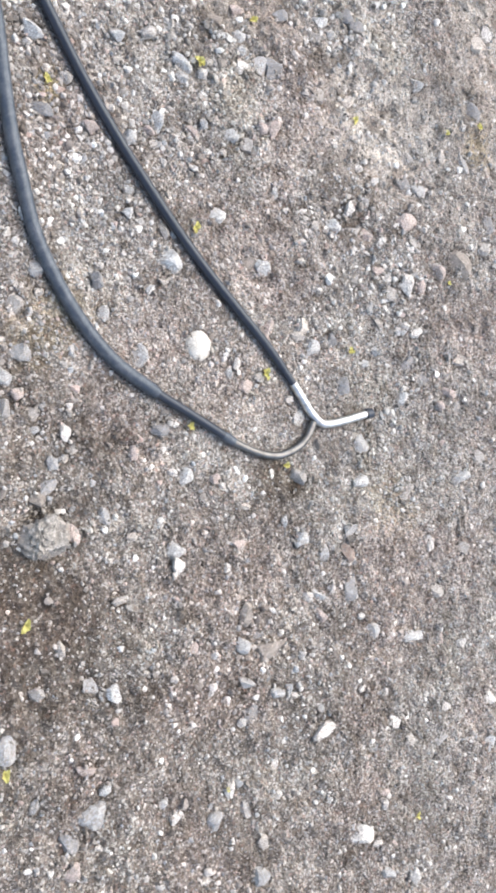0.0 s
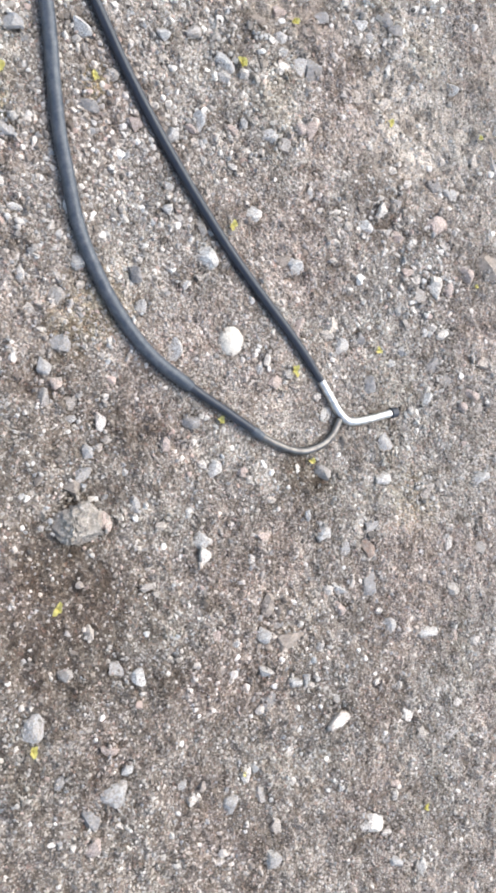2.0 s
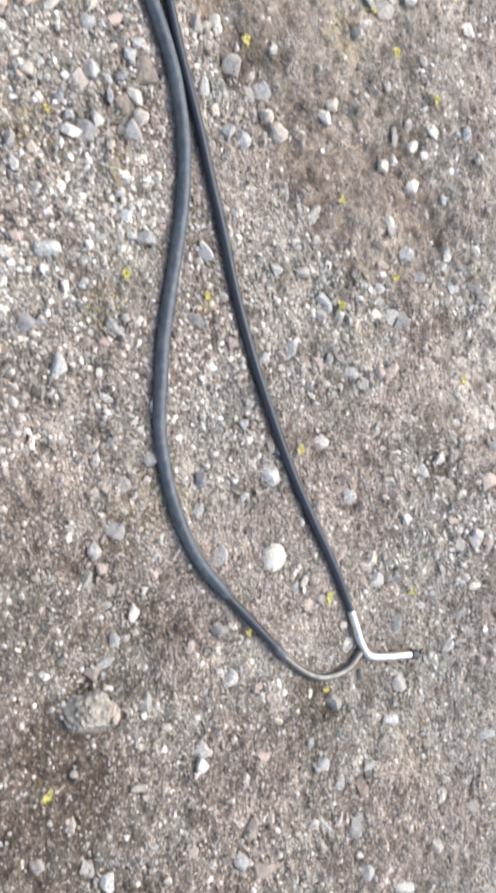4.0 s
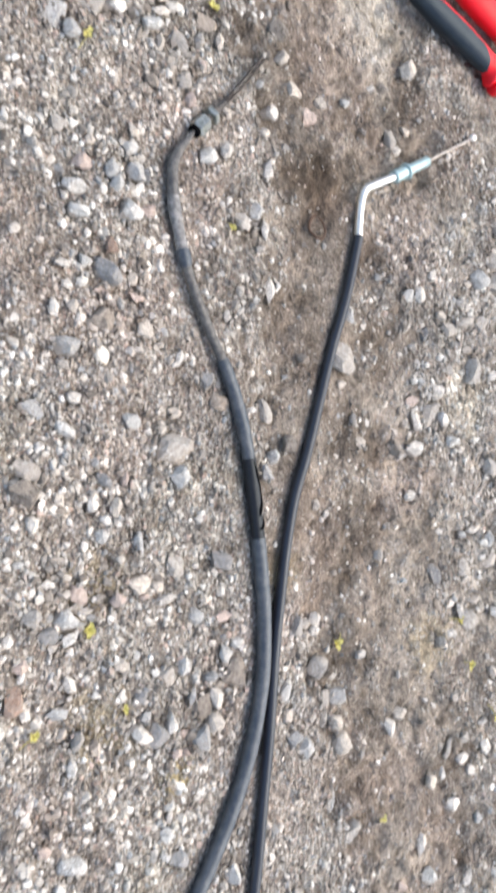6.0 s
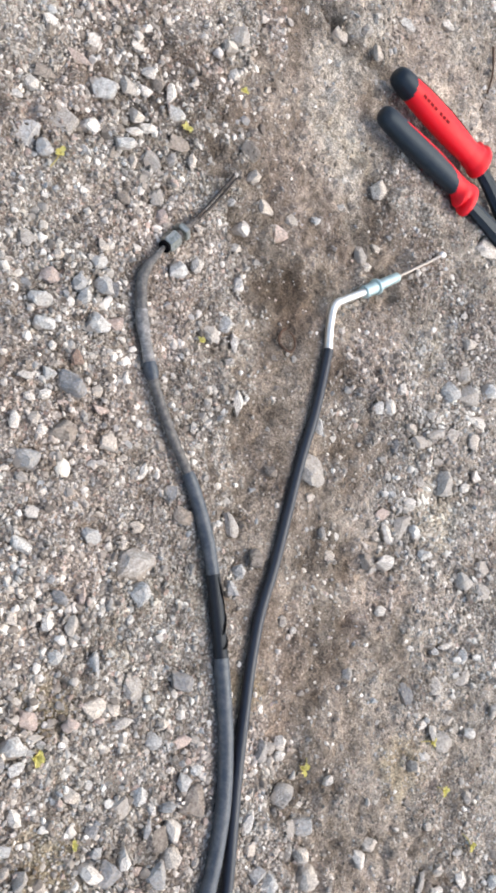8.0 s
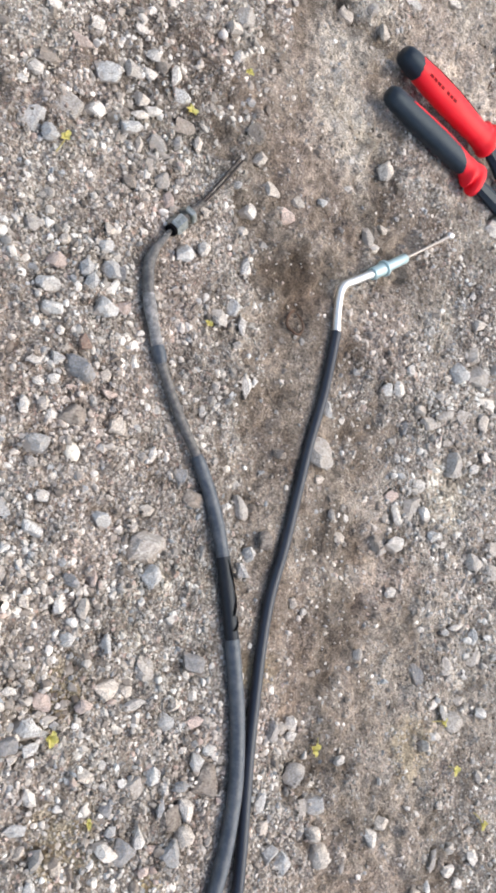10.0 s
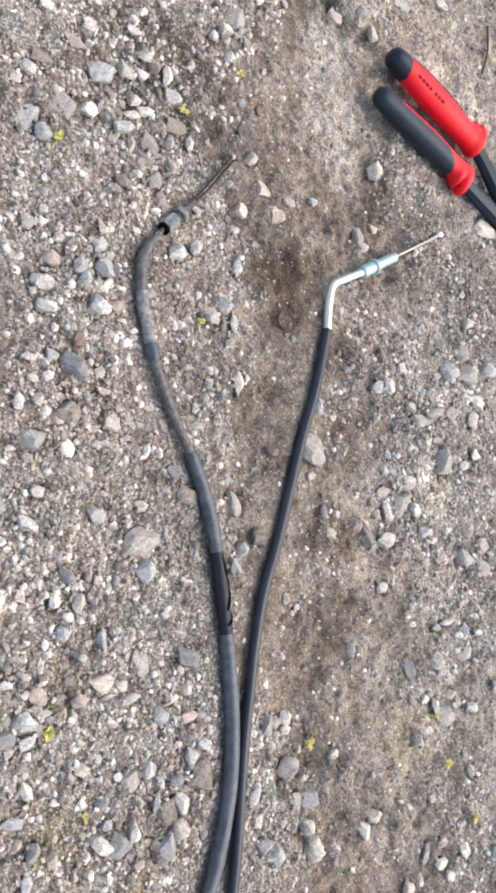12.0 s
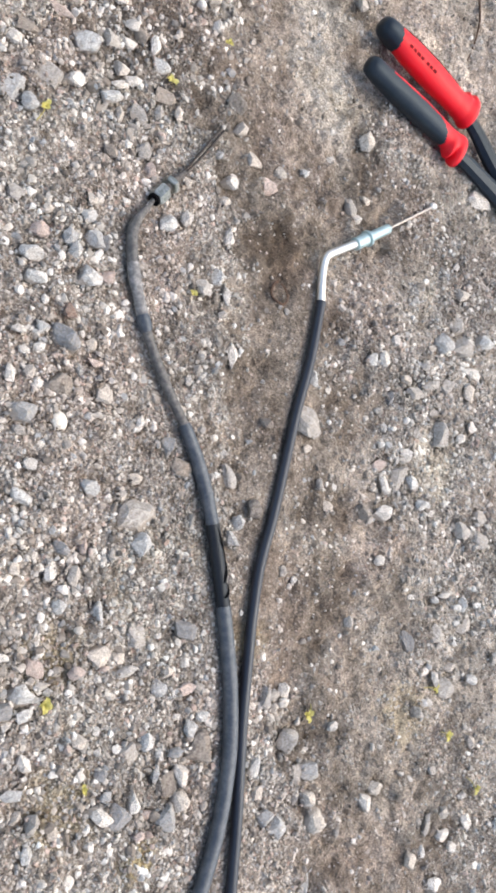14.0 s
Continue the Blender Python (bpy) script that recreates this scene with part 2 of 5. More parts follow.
STONE_LABEL = {
    "white": "whitish angular stone chip lying on gritty soil", "egg": "smooth cream-white rounded pebble on gritty soil",
    "cream": "beige angular stone half sunk in soil", "grey": "grey angular stone half sunk in gritty soil",
    "blue": "blue-grey dusty stone sunk in gritty soil", "pale": "pale blue-white speckled stone on gritty soil",
    "brown": "brown earthy stone half sunk in soil", "dark": "dark brown stone sunk in damp soil",
    "pink": "pinkish granite stone lying on gritty soil", "rust": "rust-brown crumbly stone on gritty soil",
    "slate": "dark slate-blue angular stone on gritty soil",
}
NEW_RUBBER = worn_material("clean_black_sheath", (0.018, 0.019, 0.026), (0.05, 0.052, 0.062), 0.36, 0, 240, 0.25, 0.00012, 0.6, (0.72, 0.86, 1.0))
OLD_RUBBER = worn_material("dusty_black_sheath", (0.034, 0.040, 0.052), (0.20, 0.205, 0.215), 0.42, 0, 210, 0.40, 0.0004, 0.75, (0.72, 0.87, 1.0))
SLEEVE_RUBBER = worn_material("greyed_shrink_sleeve", (0.13, 0.132, 0.136), (0.42, 0.415, 0.405), 0.6, 0, 330, 0.85, 0.0004, 0.5)
NECK_RUBBER = worn_material("dusty_grey_neck", (0.055, 0.056, 0.058), (0.24, 0.232, 0.22), 0.5, 0, 300, 0.7, 0.0004, 0.55)
TAPE = worn_material("shiny_black_tape", (0.012, 0.013, 0.016), (0.04, 0.04, 0.043), 0.36, 0, 140, 0.35, 0.0003, 0.3, (0.68, 0.84, 1.0))
# near-black that paints the shade inside gaps: tape tears, the nut's opening
GAP_SHADE = worn_material("gap_shade_black", (0.002, 0.002, 0.003), (0.008, 0.008, 0.009), 0.85, 0, 200, 0.3, 0.0002, 0.1)
ZINC = worn_material("bright_zinc", (0.74, 0.73, 0.705), (0.56, 0.545, 0.515), 0.42, 1.0, 200, 0.6, 0.0001)
AGED_ZINC = worn_material("scuffed_zinc", (0.64, 0.64, 0.625), (0.26, 0.26, 0.25), 0.42, 1.0, 320, 0.75, 0.0002)
BLUE_ZINC = worn_material("blue_zinc", (0.43, 0.58, 0.60), (0.31, 0.42, 0.42), 0.42, 0.55, 220, 0.6, 0.0001)
DULL_METAL = worn_material("dull_tube_metal", (0.19, 0.19, 0.187), (0.08, 0.078, 0.075), 0.44, 1.0, 160, 0.7, 0.0002)
CAKED_ROD = worn_material("mud_caked_rod", (0.13, 0.12, 0.11), (0.33, 0.30, 0.27), 0.8, 0.0, 300, 0.8, 0.0005, 0.3)
OLD_NUT = worn_material("grimy_steel", (0.36, 0.375, 0.355), (0.035, 0.055, 0.05), 0.32, 0.8, 330, 0.9, 0.0003)
STRAND = worn_material("steel_strand", (0.50, 0.46, 0.42), (0.30, 0.26, 0.22), 0.4, 1.0, 300, 0.6, 0.0002)
DARK_STRAND = worn_material("blackened_strand", (0.03, 0.026, 0.026), (0.09, 0.078, 0.07), 0.55, 0.6, 300, 0.6, 0.0002)
RED_GRIP = worn_material("red_plastic_grip", (0.72, 0.006, 0.018), (0.62, 0.022, 0.03), 0.45, 0, 120, 0.3, 0.0001, 0.3)
BLACK_GRIP = worn_material("soft_black_grip", (0.012, 0.016, 0.022), (0.035, 0.04, 0.047), 0.38, 0, 120, 0.30, 0.0003, 0.36, (0.55, 0.78, 1.0))
BLACK_STEEL = worn_material("blackened_steel", (0.011, 0.013, 0.018), (0.035, 0.039, 0.047), 0.34, 0.1, 160, 0.5, 0.0002, 0.34, (0.55, 0.78, 1.0))
DARK_FORM = worn_material("dark_form_black", (0.012, 0.013, 0.016), (0.05, 0.048, 0.045), 0.6, 0, 90, 0.4, 0.0005, 0.4, (0.7, 0.85, 1.0))
PALE_STICK = worn_material("bleached_stick", (0.52, 0.48, 0.42), (0.3, 0.26, 0.22), 0.75, 0, 300, 0.6, 0.0004, 0.3)
INK = worn_material("dark_print", (0.16, 0.008, 0.014), (0.40, 0.008, 0.016), 0.8, 0, 160, 0.4, 0.0001, 0.1)
PETAL = worn_material("yellow_petal", (0.78, 0.74, 0.30), (0.62, 0.58, 0.30), 0.6, 0, 300, 0.6, 0.0003, 0.3)
STALK = worn_material("dry_stalk", (0.38, 0.34, 0.14), (0.25, 0.2, 0.1), 0.7, 0, 300, 0.6, 0.0003, 0.3)
TWIG = worn_material("dark_twig", (0.085, 0.05, 0.035), (0.15, 0.10, 0.075), 0.8, 0, 300, 0.6, 0.0004, 0.3)


# ---- the lie of the land ----
def lattice(x, y, seed):
    """Smooth value noise between -1 and 1, one cell a unit."""
    xi, yi = np.floor(x).astype(np.int64), np.floor(y).astype(np.int64)
    u, v = x - xi, y - yi
    u, v = u * u * (3 - 2 * u), v * v * (3 - 2 * v)

    def val(i, j):
        h = (i * 374761393 + j * 668265263 + seed * 974634777) & 0xFFFFFFFF
        h = ((h ^ (h >> 13)) * 1274126177) & 0xFFFFFFFF
        return ((h ^ (h >> 16)) & 0xFFFF) / 32767.5 - 1
    return (val(xi, yi) * (1 - u) + val(xi + 1, yi) * u) * (1 - v) + (val(xi, yi + 1) * (1 - u) + val(xi + 1, yi + 1) * u) * v


def chain_distance(x, y, pts):
    """Distance to a chain of points, and the share of the way along it."""
    best, along = np.full(np.shape(x), 1e9), np.zeros(np.shape(x))
    for i, ((a, b), (c, d)) in enumerate(zip(pts, pts[1:])):
        u = np.clip(((x - a) * (c - a) + (y - b) * (d - b)) / ((c - a) ** 2 + (d - b) ** 2), 0, 1)
        r = np.hypot(x - a - u * (c - a), y - b - u * (d - b))
        along = np.where(r < best, (i + u) / (len(pts) - 1), along)
        best = np.minimum(best, r)
    return best, along


NEW_LINE = [(0.388, 0.114), (0.375, 0.076), (0.361, 0.044), (0.349, 0.013), (0.336, -0.019), (0.324, -0.045), (0.316, -0.072), (0.3105, -0.097),
            (0.305, -0.125), (0.301, -0.148), (0.296, -0.178), (0.290, -0.210), (0.284, -0.243), (0.2765, -0.280), (0.271, -0.320), (0.268, -0.360),
            (0.267, -0.400), (0.268, -0.440), (0.270, -0.475), (0.2695, -0.509)]
NEW_ELBOW = [(0.2695, -0.507), (0.2685, -0.520), (0.2675, -0.533), (0.2695, -0.543), (0.277, -0.550), (0.290, -0.558), (0.304, -0.566)]
NEW_TUBE = [(0.388, 0.112), (0.3895, 0.124), (0.3925, 0.137), (0.3965, 0.1445), (0.405, 0.1488), (0.437, 0.162)]
OLD_LINE = [(0.264, 0.157), (0.252, 0.142), (0.2495, 0.128), (0.250, 0.113), (0.252, 0.101), (0.255, 0.086), (0.261, 0.068), (0.269, 0.049),
            (0.276, 0.035), (0.283, 0.017), (0.288, -0.002), (0.291, -0.020), (0.2935, -0.044), (0.296, -0.078), (0.2965, -0.108), (0.294, -0.137),
            (0.289, -0.160), (0.281, -0.184), (0.268, -0.210), (0.251, -0.236), (0.234, -0.259), (0.217, -0.283), (0.203, -0.307), (0.192, -0.328),
            (0.184, -0.352), (0.179, -0.380), (0.179, -0.410), (0.1865, -0.440), (0.196, -0.468), (0.2075, -0.502)]
OLD_BEND = [(0.207, -0.501), (0.2165, -0.520), (0.226, -0.532), (0.236, -0.538), (0.246, -0.541), (0.256, -0.5405), (0.2645, -0.5375)]
RUT = [(0.401, 0.36), (0.399, 0.305), (0.392, 0.188), (0.368, 0.111), (0.363, 0.041), (0.364, -0.027), (0.376, -0.096), (0.403, -0.151), (0.415, -0.204), (0.43, -0.28)]


def smooth(a, b, v):
    u = np.clip((v - a) / (b - a), 0, 1)
    return u * u * (3 - 2 * u)


def soil_of(x, y):
    """1 where trodden earth hides the grit, 0 on loose gravel."""
    d, s = chain_distance(x, y, RUT)
    ragged = 0.026 * lattice(x * 26, y * 26, 3) + 0.020 * lattice(x * 75, y * 75, 4) + 0.012 * lattice(x * 200, y * 200, 14)
    width = 0.062 - 0.012 * smooth(0.2, 0.6, s)
    rut = 1 - smooth(width - 0.014, width + 0.014, d + ragged)
    pale = 1 - smooth(0.07, 0.13, np.hypot((x - 0.56), (y - 0.33)) + ragged)
    for a, b, r in ((0.42, -0.04, 0.055), (0.435, -0.115, 0.05), (0.40, 0.015, 0.04), (0.355, 0.235, 0.04)):
        rut = np.maximum(rut, 0.9 * (1 - smooth(0.6 * r, r, np.hypot(x - a, y - b) + ragged)))
    low = 0.5 * (1 - smooth(0.05, 0.12, np.hypot((x - 0.47), (y + 0.2)) + 2 * ragged))
    patchy = 0.90 + 0.35 * lattice(x * 55, y * 55, 15) + 0.2 * lattice(x * 160, y * 160, 16)
    return np.clip(np.maximum(np.maximum(np.maximum(rut, 0.95 * pale), low) * patchy, 0.62 * pale_of(x, y)), 0, 1)


def pale_of(x, y):
    """Dry, dusty patches, lighter than the trodden track."""
    v = 0.75 * smooth(0.02, 0.42, 0.75 * lattice(x * 15 + 0.7, y * 15, 61) + 0.35 * lattice(x * 47, y * 47, 62) + 0.15 * lattice(x * 140, y * 140, 63))
    side = smooth(0.34, 0.42, x) * smooth(-0.62, -0.45, y)
    for a, b, r in ((0.55, 0.33, 0.15), (0.50, 0.36, 0.08), (0.44, 0.27, 0.05), (0.455, 0.335, 0.06), (0.41, 0.30, 0.055), (0.395, 0.245, 0.05), (0.37, 0.28, 0.06), (0.35, 0.235, 0.05), (0.33, 0.275, 0.04), (0.60, -0.50, 0.14), (0.42, -0.30, 0.05), (0.36, 0.075, 0.018), (0.35, 0.0, 0.02), (0.40, -0.20, 0.03), (0.50, -0.13, 0.06), (0.47, -0.42, 0.10), (0.44, 0.30, 0.04)):
        v = np.maximum(v, 1 - smooth(0.3 * r, r, np.hypot(x - a, y - b) * (1 + 0.4 * lattice(x * 50, y * 50, 64))))
    d = chain_distance(x, y, RUT)[0]
    return v * side * np.maximum(0.45 + 0.55 * smooth(0.02, 0.06, d), smooth(0.18, 0.22, y))


# damp soil, plus shade painted along the top ridge and the near left
DAMP_AND_SHADE = [(0.364, 0.147, 0.026, 1.0), (0.350, 0.150, 0.018, 0.9), (0.382, 0.154, 0.014, 0.8), (0.050, -0.458, 0.030, 1.0), (0.213, -0.541, 0.018, 1.0), (0.223, -0.559, 0.009, 1.0), (0.402, 0.105, 0.020, 0.55), (0.403, 0.055, 0.022, 0.5),
        (0.388, -0.015, 0.026, 0.6), (0.382, -0.062, 0.028, 0.5), (0.31, 0.07, 0.02, 0.5), (0.455, 0.315, 0.03, 0.45), (0.30, 0.02, 0.02, 0.3), (0.27, 0.255, 0.045, 0.65), (0.235, 0.245, 0.03, 0.6),
        (0.03, -0.62, 0.17, 0.45), (0.15, -0.70, 0.08, 0.4), (0.10, -0.78, 0.07, 0.35), (0.02, -0.45, 0.10, 0.6), (0.105, -0.42, 0.07, 0.5), (0.08, -0.35, 0.05, 0.4), (0.035, -0.50, 0.07, 0.85), (0.07, -0.50, 0.10, 0.3), (0.13, -0.63, 0.05, 0.4), (0.422, 0.343, 0.010, 0.8), (0.436, 0.335, 0.010, 0.8), (0.452, 0.329, 0.011, 0.8), (0.299, 0.248, 0.015, 0.4), (0.40, -0.45, 0.025, 0.5), (0.39, -0.49, 0.015, 0.35), (0.45, -0.03, 0.015, 0.3), (0.36, -0.10, 0.02, 0.3), (0.50, 0.185, 0.045, 0.55), (0.455, 0.20, 0.03, 0.5), (0.401, -0.437, 0.022, 0.55), (0.418, -0.456, 0.018, 0.5), (0.428, -0.492, 0.016, 0.5), (0.437, -0.514, 0.013, 0.5),
        (0.134, -0.597, 0.018, 0.6), (0.055, -0.435, 0.012, 0.8)]


STAIN = [(0.235, -0.185, 0.010, 0.9), (0.195, -0.150, 0.022, 0.5), (0.193, -0.253, 0.014, 0.6), (0.257, -0.274, 0.010, 0.8), (0.196, -0.078, 0.016, 0.6), (0.315, -0.087, 0.012, 0.5), (0.440, -0.151, 0.020, 0.4), (0.166, -0.369, 0.025, 0.4), (0.543, -0.497, 0.020, 0.5), (0.282, -0.631, 0.030, 0.3)]


def spots_of(x, y, spots=DAMP_AND_SHADE):
    v = np.zeros(np.shape(x))
    rag = 0.5 * lattice(x * 70, y * 70, 8) + 0.5 * lattice(x * 190, y * 190, 9)
    for a, b, r, k in spots:
        v = np.maximum(v, k * (1 - smooth(0.4 * r, 1.3 * r, np.hypot(x - a, y - b) * (1 + 0.5 * rag))))
    return v


def height_of(x, y):
    x, y = np.asarray(x, float), np.asarray(y, float)
    d = np.minimum(chain_distance(x, y, NEW_LINE + NEW_ELBOW)[0], chain_distance(x, y, OLD_LINE + OLD_BEND)[0])
    calm = smooth(0.006, 0.035, d)
    near = 1 - smooth(1.0, 2.0, np.hypot(x - 0.3, y + 0.25))
    broad = 0.0030 * lattice(x * 9, y * 9, 1) + 0.0018 * lattice(x * 24, y * 24, 2)
    rough = 0.0016 * lattice(x * 75, y * 75, 5) + 0.0020 * lattice(x * 170, y * 170, 6) + 0.0014 * lattice(x * 330, y * 330, 7)
    edge = 0.006 * np.exp(-((x - 0.44 - 0.4 * (y - 0.33)) / 0.02) ** 2) * smooth(0.28, 0.34, y)
    groove = chain_distance(x, y, [(0.405, 0.365), (0.4222, 0.3408), (0.4443, 0.3322), (0.468, 0.322)])[0]
    edge = edge - 0.009 * np.exp(-(groove / 0.006) ** 2)
    soil = soil_of(x, y)
    rut = -0.004 * soil + soil * (0.0018 * lattice(x * 85, y * 85, 17) + 0.0013 * lattice(x * 210, y * 210, 18))
    return near * ((broad + edge) * calm + rough * (0.25 + 0.75 * calm) + rut * calm) + 0.12 * (1 - near) * lattice(x / 9, y / 9, 11) * smooth(3, 30, np.hypot(x, y))


def mesh_object(name, verts, faces, material, flat=True):
    me = bpy.data.meshes.new(name)
    verts, faces = np.asarray(verts, np.float32), np.asarray(faces, np.int32)
    n = faces.shape[1]
    me.vertices.add(len(verts)), me.loops.add(faces.size), me.polygons.add(len(faces))
    me.vertices.foreach_set("co", verts.ravel())
    me.loops.foreach_set("vertex_index", faces.ravel())
    me.polygons.foreach_set("loop_start", np.arange(0, faces.size, n, dtype=np.int32))
    me.polygons.foreach_set("use_smooth", np.full(len(faces), not flat))
    me.materials.append(material)
    me.update(calc_edges=True)
    return new(name, me)


def build_ground():
    def axis(lo, hi, step, reach):
        inner = np.arange(lo, hi + step / 2, step)
        out, d, v = [], step, 0.0
        while v < reach:
            d *= 1.35
            v += d
            out.append(v)
        out = np.array(out)
        return np.concatenate([lo - out[::-1], inner, hi + out])
    xs, ys = axis(-0.10, 0.74, 0.0018, 400.0), axis(-0.96, 0.45, 0.0018, 400.0)
    X, Y = np.meshgrid(xs, ys)
    x, y = X.ravel(), Y.ravel()
    i = np.arange(len(x)).reshape(X.shape)
    faces = np.stack([i[:-1, :-1], i[:-1, 1:], i[1:, 1:], i[1:, :-1]], -1).reshape(-1, 4)
    ob = mesh_object("ground", np.stack([x, y, height_of(x, y)], 1), faces, GROUND, flat=False)
    for name, v in (("soil", soil_of(x, y)), ("damp_and_shade", spots_of(x, y)), ("pale", pale_of(x, y)), ("stain", spots_of(x, y, STAIN))):
        ob.data.attributes.new(name, "FLOAT", "POINT").data.foreach_set("value", v.astype(np.float32))
    return tagged(ob, "grey-brown gritty soil yard with a trodden earth track", "ground", kind="structure")


ground = build_ground()


# ---- shapes ----
def part(name, bm, material, parent, label="", flat=False):
    """One mesh under a thing; its vertices are given in the world."""
    me = bpy.data.meshes.new(name)
    at = parent.matrix_basis.translation + (parent.parent.matrix_basis.translation if parent.parent else Vector())
    bmesh.ops.recalc_face_normals(bm, faces=bm.faces)
    bmesh.ops.translate(bm, verts=bm.verts, vec=-at)
    bm.to_mesh(me)
    bm.free()
    me.materials.append(material)
    if not flat:
        me.polygons.foreach_set("use_smooth", [True] * len(me.polygons))
        me.set_sharp_from_angle(angle=radians(42))
    ob = new(name, me)
    ob.parent = parent
    return tagged(ob, label)


def thing(name, x, y, z, label, category, group=""):
    ob = new(name)
    ob.empty_display_size = 0.01
    ob.location = (x, y, z)
    return tagged(ob, label, category, group)


def spline(pts, per=8):
    """A smooth run through points of two or three numbers."""
    p = [Vector((*q, 0.0)[:3]) for q in pts]
    p = [2 * p[0] - p[1]] + p + [2 * p[-1] - p[-2]]
    out = []
    for a, b, c, d in zip(p, p[1:], p[2:], p[3:]):
        for k in range(per):
            t = k / per
            out.append(0.5 * ((2 * b) + (c - a) * t + (2 * a - 5 * b + 4 * c - d) * t * t + (3 * b - a - 3 * c + d) * t ** 3))
    return out + [p[-2]]


def sweep(path, radius, sides=14, cap=True, wide=1.0, tall=1.0, crumple=0.0):
    """A tube along a path; radius: a number or a function of the share of the way; crumple: how far its skin is dented."""
    bm = bmesh.new()
    rings, n = [], len(path)
    for i, p in enumerate(path):
        way = (path[min(i + 1, n - 1)] - path[max(i - 1, 0)]).normalized()
        side = way.cross(Vector((0, 0, 1))).normalized()
        up = side.cross(way)
        r = radius(i / (n - 1)) if callable(radius) else radius
        dents = [1 + crumple * noise.noise(Vector((300 * p.x, 300 * p.y, 1.1 * k))) for k in range(sides)]
        rings.append([bm.verts.new(p + r * q * (wide * math.cos(a) * side + tall * math.sin(a) * up)) for a, q in ((2 * math.pi * k / sides, dents[k]) for k in range(sides))])
    for a, b in zip(rings, rings[1:]):
        for k in range(sides):
            bm.faces.new((a[k], a[(k + 1) % sides], b[(k + 1) % sides], b[k]))
    if cap:
        bm.faces.new(rings[0]), bm.faces.new(rings[-1])
    return bm


def lifted(pts, z, wave=0.0, seed=0):
    return [Vector((p[0], p[1], z + wave * float(lattice(np.array(p[0] * 30), np.array(p[1] * 30), seed)))) for p in pts]


def cut(pts, a, b):
    """The stretch of a dense path between two shares of its length."""
    n = len(pts) - 1
    return pts[round(a * n):round(b * n) + 1]


def hex_nut(centre, way, length, across):
    way = Vector(way).normalized()
    side = way.cross(Vector((0, 0, 1))).normalized()
    up = side.cross(way)
    bm, rings, r = bmesh.new(), [], across / 2 / math.cos(math.pi / 6)
    for d, k in ((-0.5, 0.5), (-0.5, 0.86), (-0.38, 1.0), (0.38, 1.0), (0.5, 0.86), (0.5, 0.5)):
        rings.append([bm.verts.new(Vector(centre) + way * d * length + r * k * (math.cos(a) * side + math.sin(a) * up))
                      for a in (math.pi / 3 * j + 0.35 for j in range(6))])
    for a, b in zip(rings, rings[1:]):
        for j in range(6):
            bm.faces.new((a[j], a[(j + 1) % 6], b[(j + 1) % 6], b[j]))
    bm.faces.new(rings[0]), bm.faces.new(rings[-1])
    return bm


def ball(centre, r, stretch=(1, 1, 1)):
    bm = bmesh.new()
    bmesh.ops.create_uvsphere(bm, u_segments=14, v_segments=8, radius=r, matrix=Matrix.Translation(centre) @ Matrix.Diagonal((*stretch, 1)))
    return bm


# ---- the new cable ----
def build_new_cable():
    z = 0.0036
    cable = thing("control_cable", 0.30, -0.2, 0.0, "new shiny black control cable with bright zinc end tubes on gravel", "cable", "pair of control cables")
    part("sheath", sweep(spline(lifted(NEW_LINE, z, 0.0006, 21), 8), lambda s: 0.0032 - 0.0006 * float(smooth(0.974, 0.981, s)), 18), NEW_RUBBER, cable, "smooth glossy black outer sheath")
    tube = part("end_tube", sweep(spline(lifted(NEW_TUBE, z), 8), 0.0028, 18), ZINC, cable, "bright zinc bent end tube")
    way = Vector((0.0905, 0.042, 0)).normalized()
    start = Vector((0.4235, 0.1563, z))
    def along(d):
        return start + way * d
    part("collar", sweep([along(0.0), along(0.0005), along(0.012), along(0.0125)], lambda s: 0.0043 if 0.1 < s < 0.9 else 0.0037, 12), BLUE_ZINC, tube, "blue-tinted zinc collar")
    part("flange", sweep([along(0.0125), along(0.013), along(0.0145), along(0.015)], lambda s: 0.0056 if 0.1 < s < 0.9 else 0.0050, 18), BLUE_ZINC, tube)
    part("spigot", sweep([along(0.014), along(0.022), along(0.030), along(0.0378), along(0.0385)], lambda s: 0.0035 if s < 0.9 else 0.0030, 16), BLUE_ZINC, tube, "blue-tinted zinc spigot")
    wire = spline([along(0.037), along(0.055) + Vector((0, 0.0003, 0.001)), along(0.075) + Vector((0, 0.0006, 0.0015)), along(0.0925) + Vector((0, 0.001, 0.001))], 6)
    part("inner_wire", sweep(wire, 0.0010, 8), STRAND, cable, "thin bare steel inner wire")
    part("nipple", ball(along(0.0935) + Vector((0, 0.001, 0.001)), 0.0025, (1.5, 1.1, 1)), ZINC, cable, "small bright cast wire end")
    elbow = part("end_elbow", sweep(spline(lifted(NEW_ELBOW, z - 0.0003), 8), 0.0029, 18), AGED_ZINC, cable, "scuffed zinc bent end tube")
    a, b = Vector((0.3030, -0.5655, z - 0.0003)), Vector((0.3085, -0.5690, z - 0.0003))
    part("rubber_end", sweep([a, a.lerp(b, 0.1), a.lerp(b, 0.9), b], lambda s: 0.0038 if 0.05 < s < 0.95 else 0.0030, 14), NEW_RUBBER, elbow, "black rubber end cap")
    w = spline([b, b + Vector((0.003, -0.001, 0.001)), b + Vector((0.0045, 0.0015, 0.0005))], 4)
    part("wire_stub", sweep(w, 0.0008, 8), DARK_STRAND, elbow)


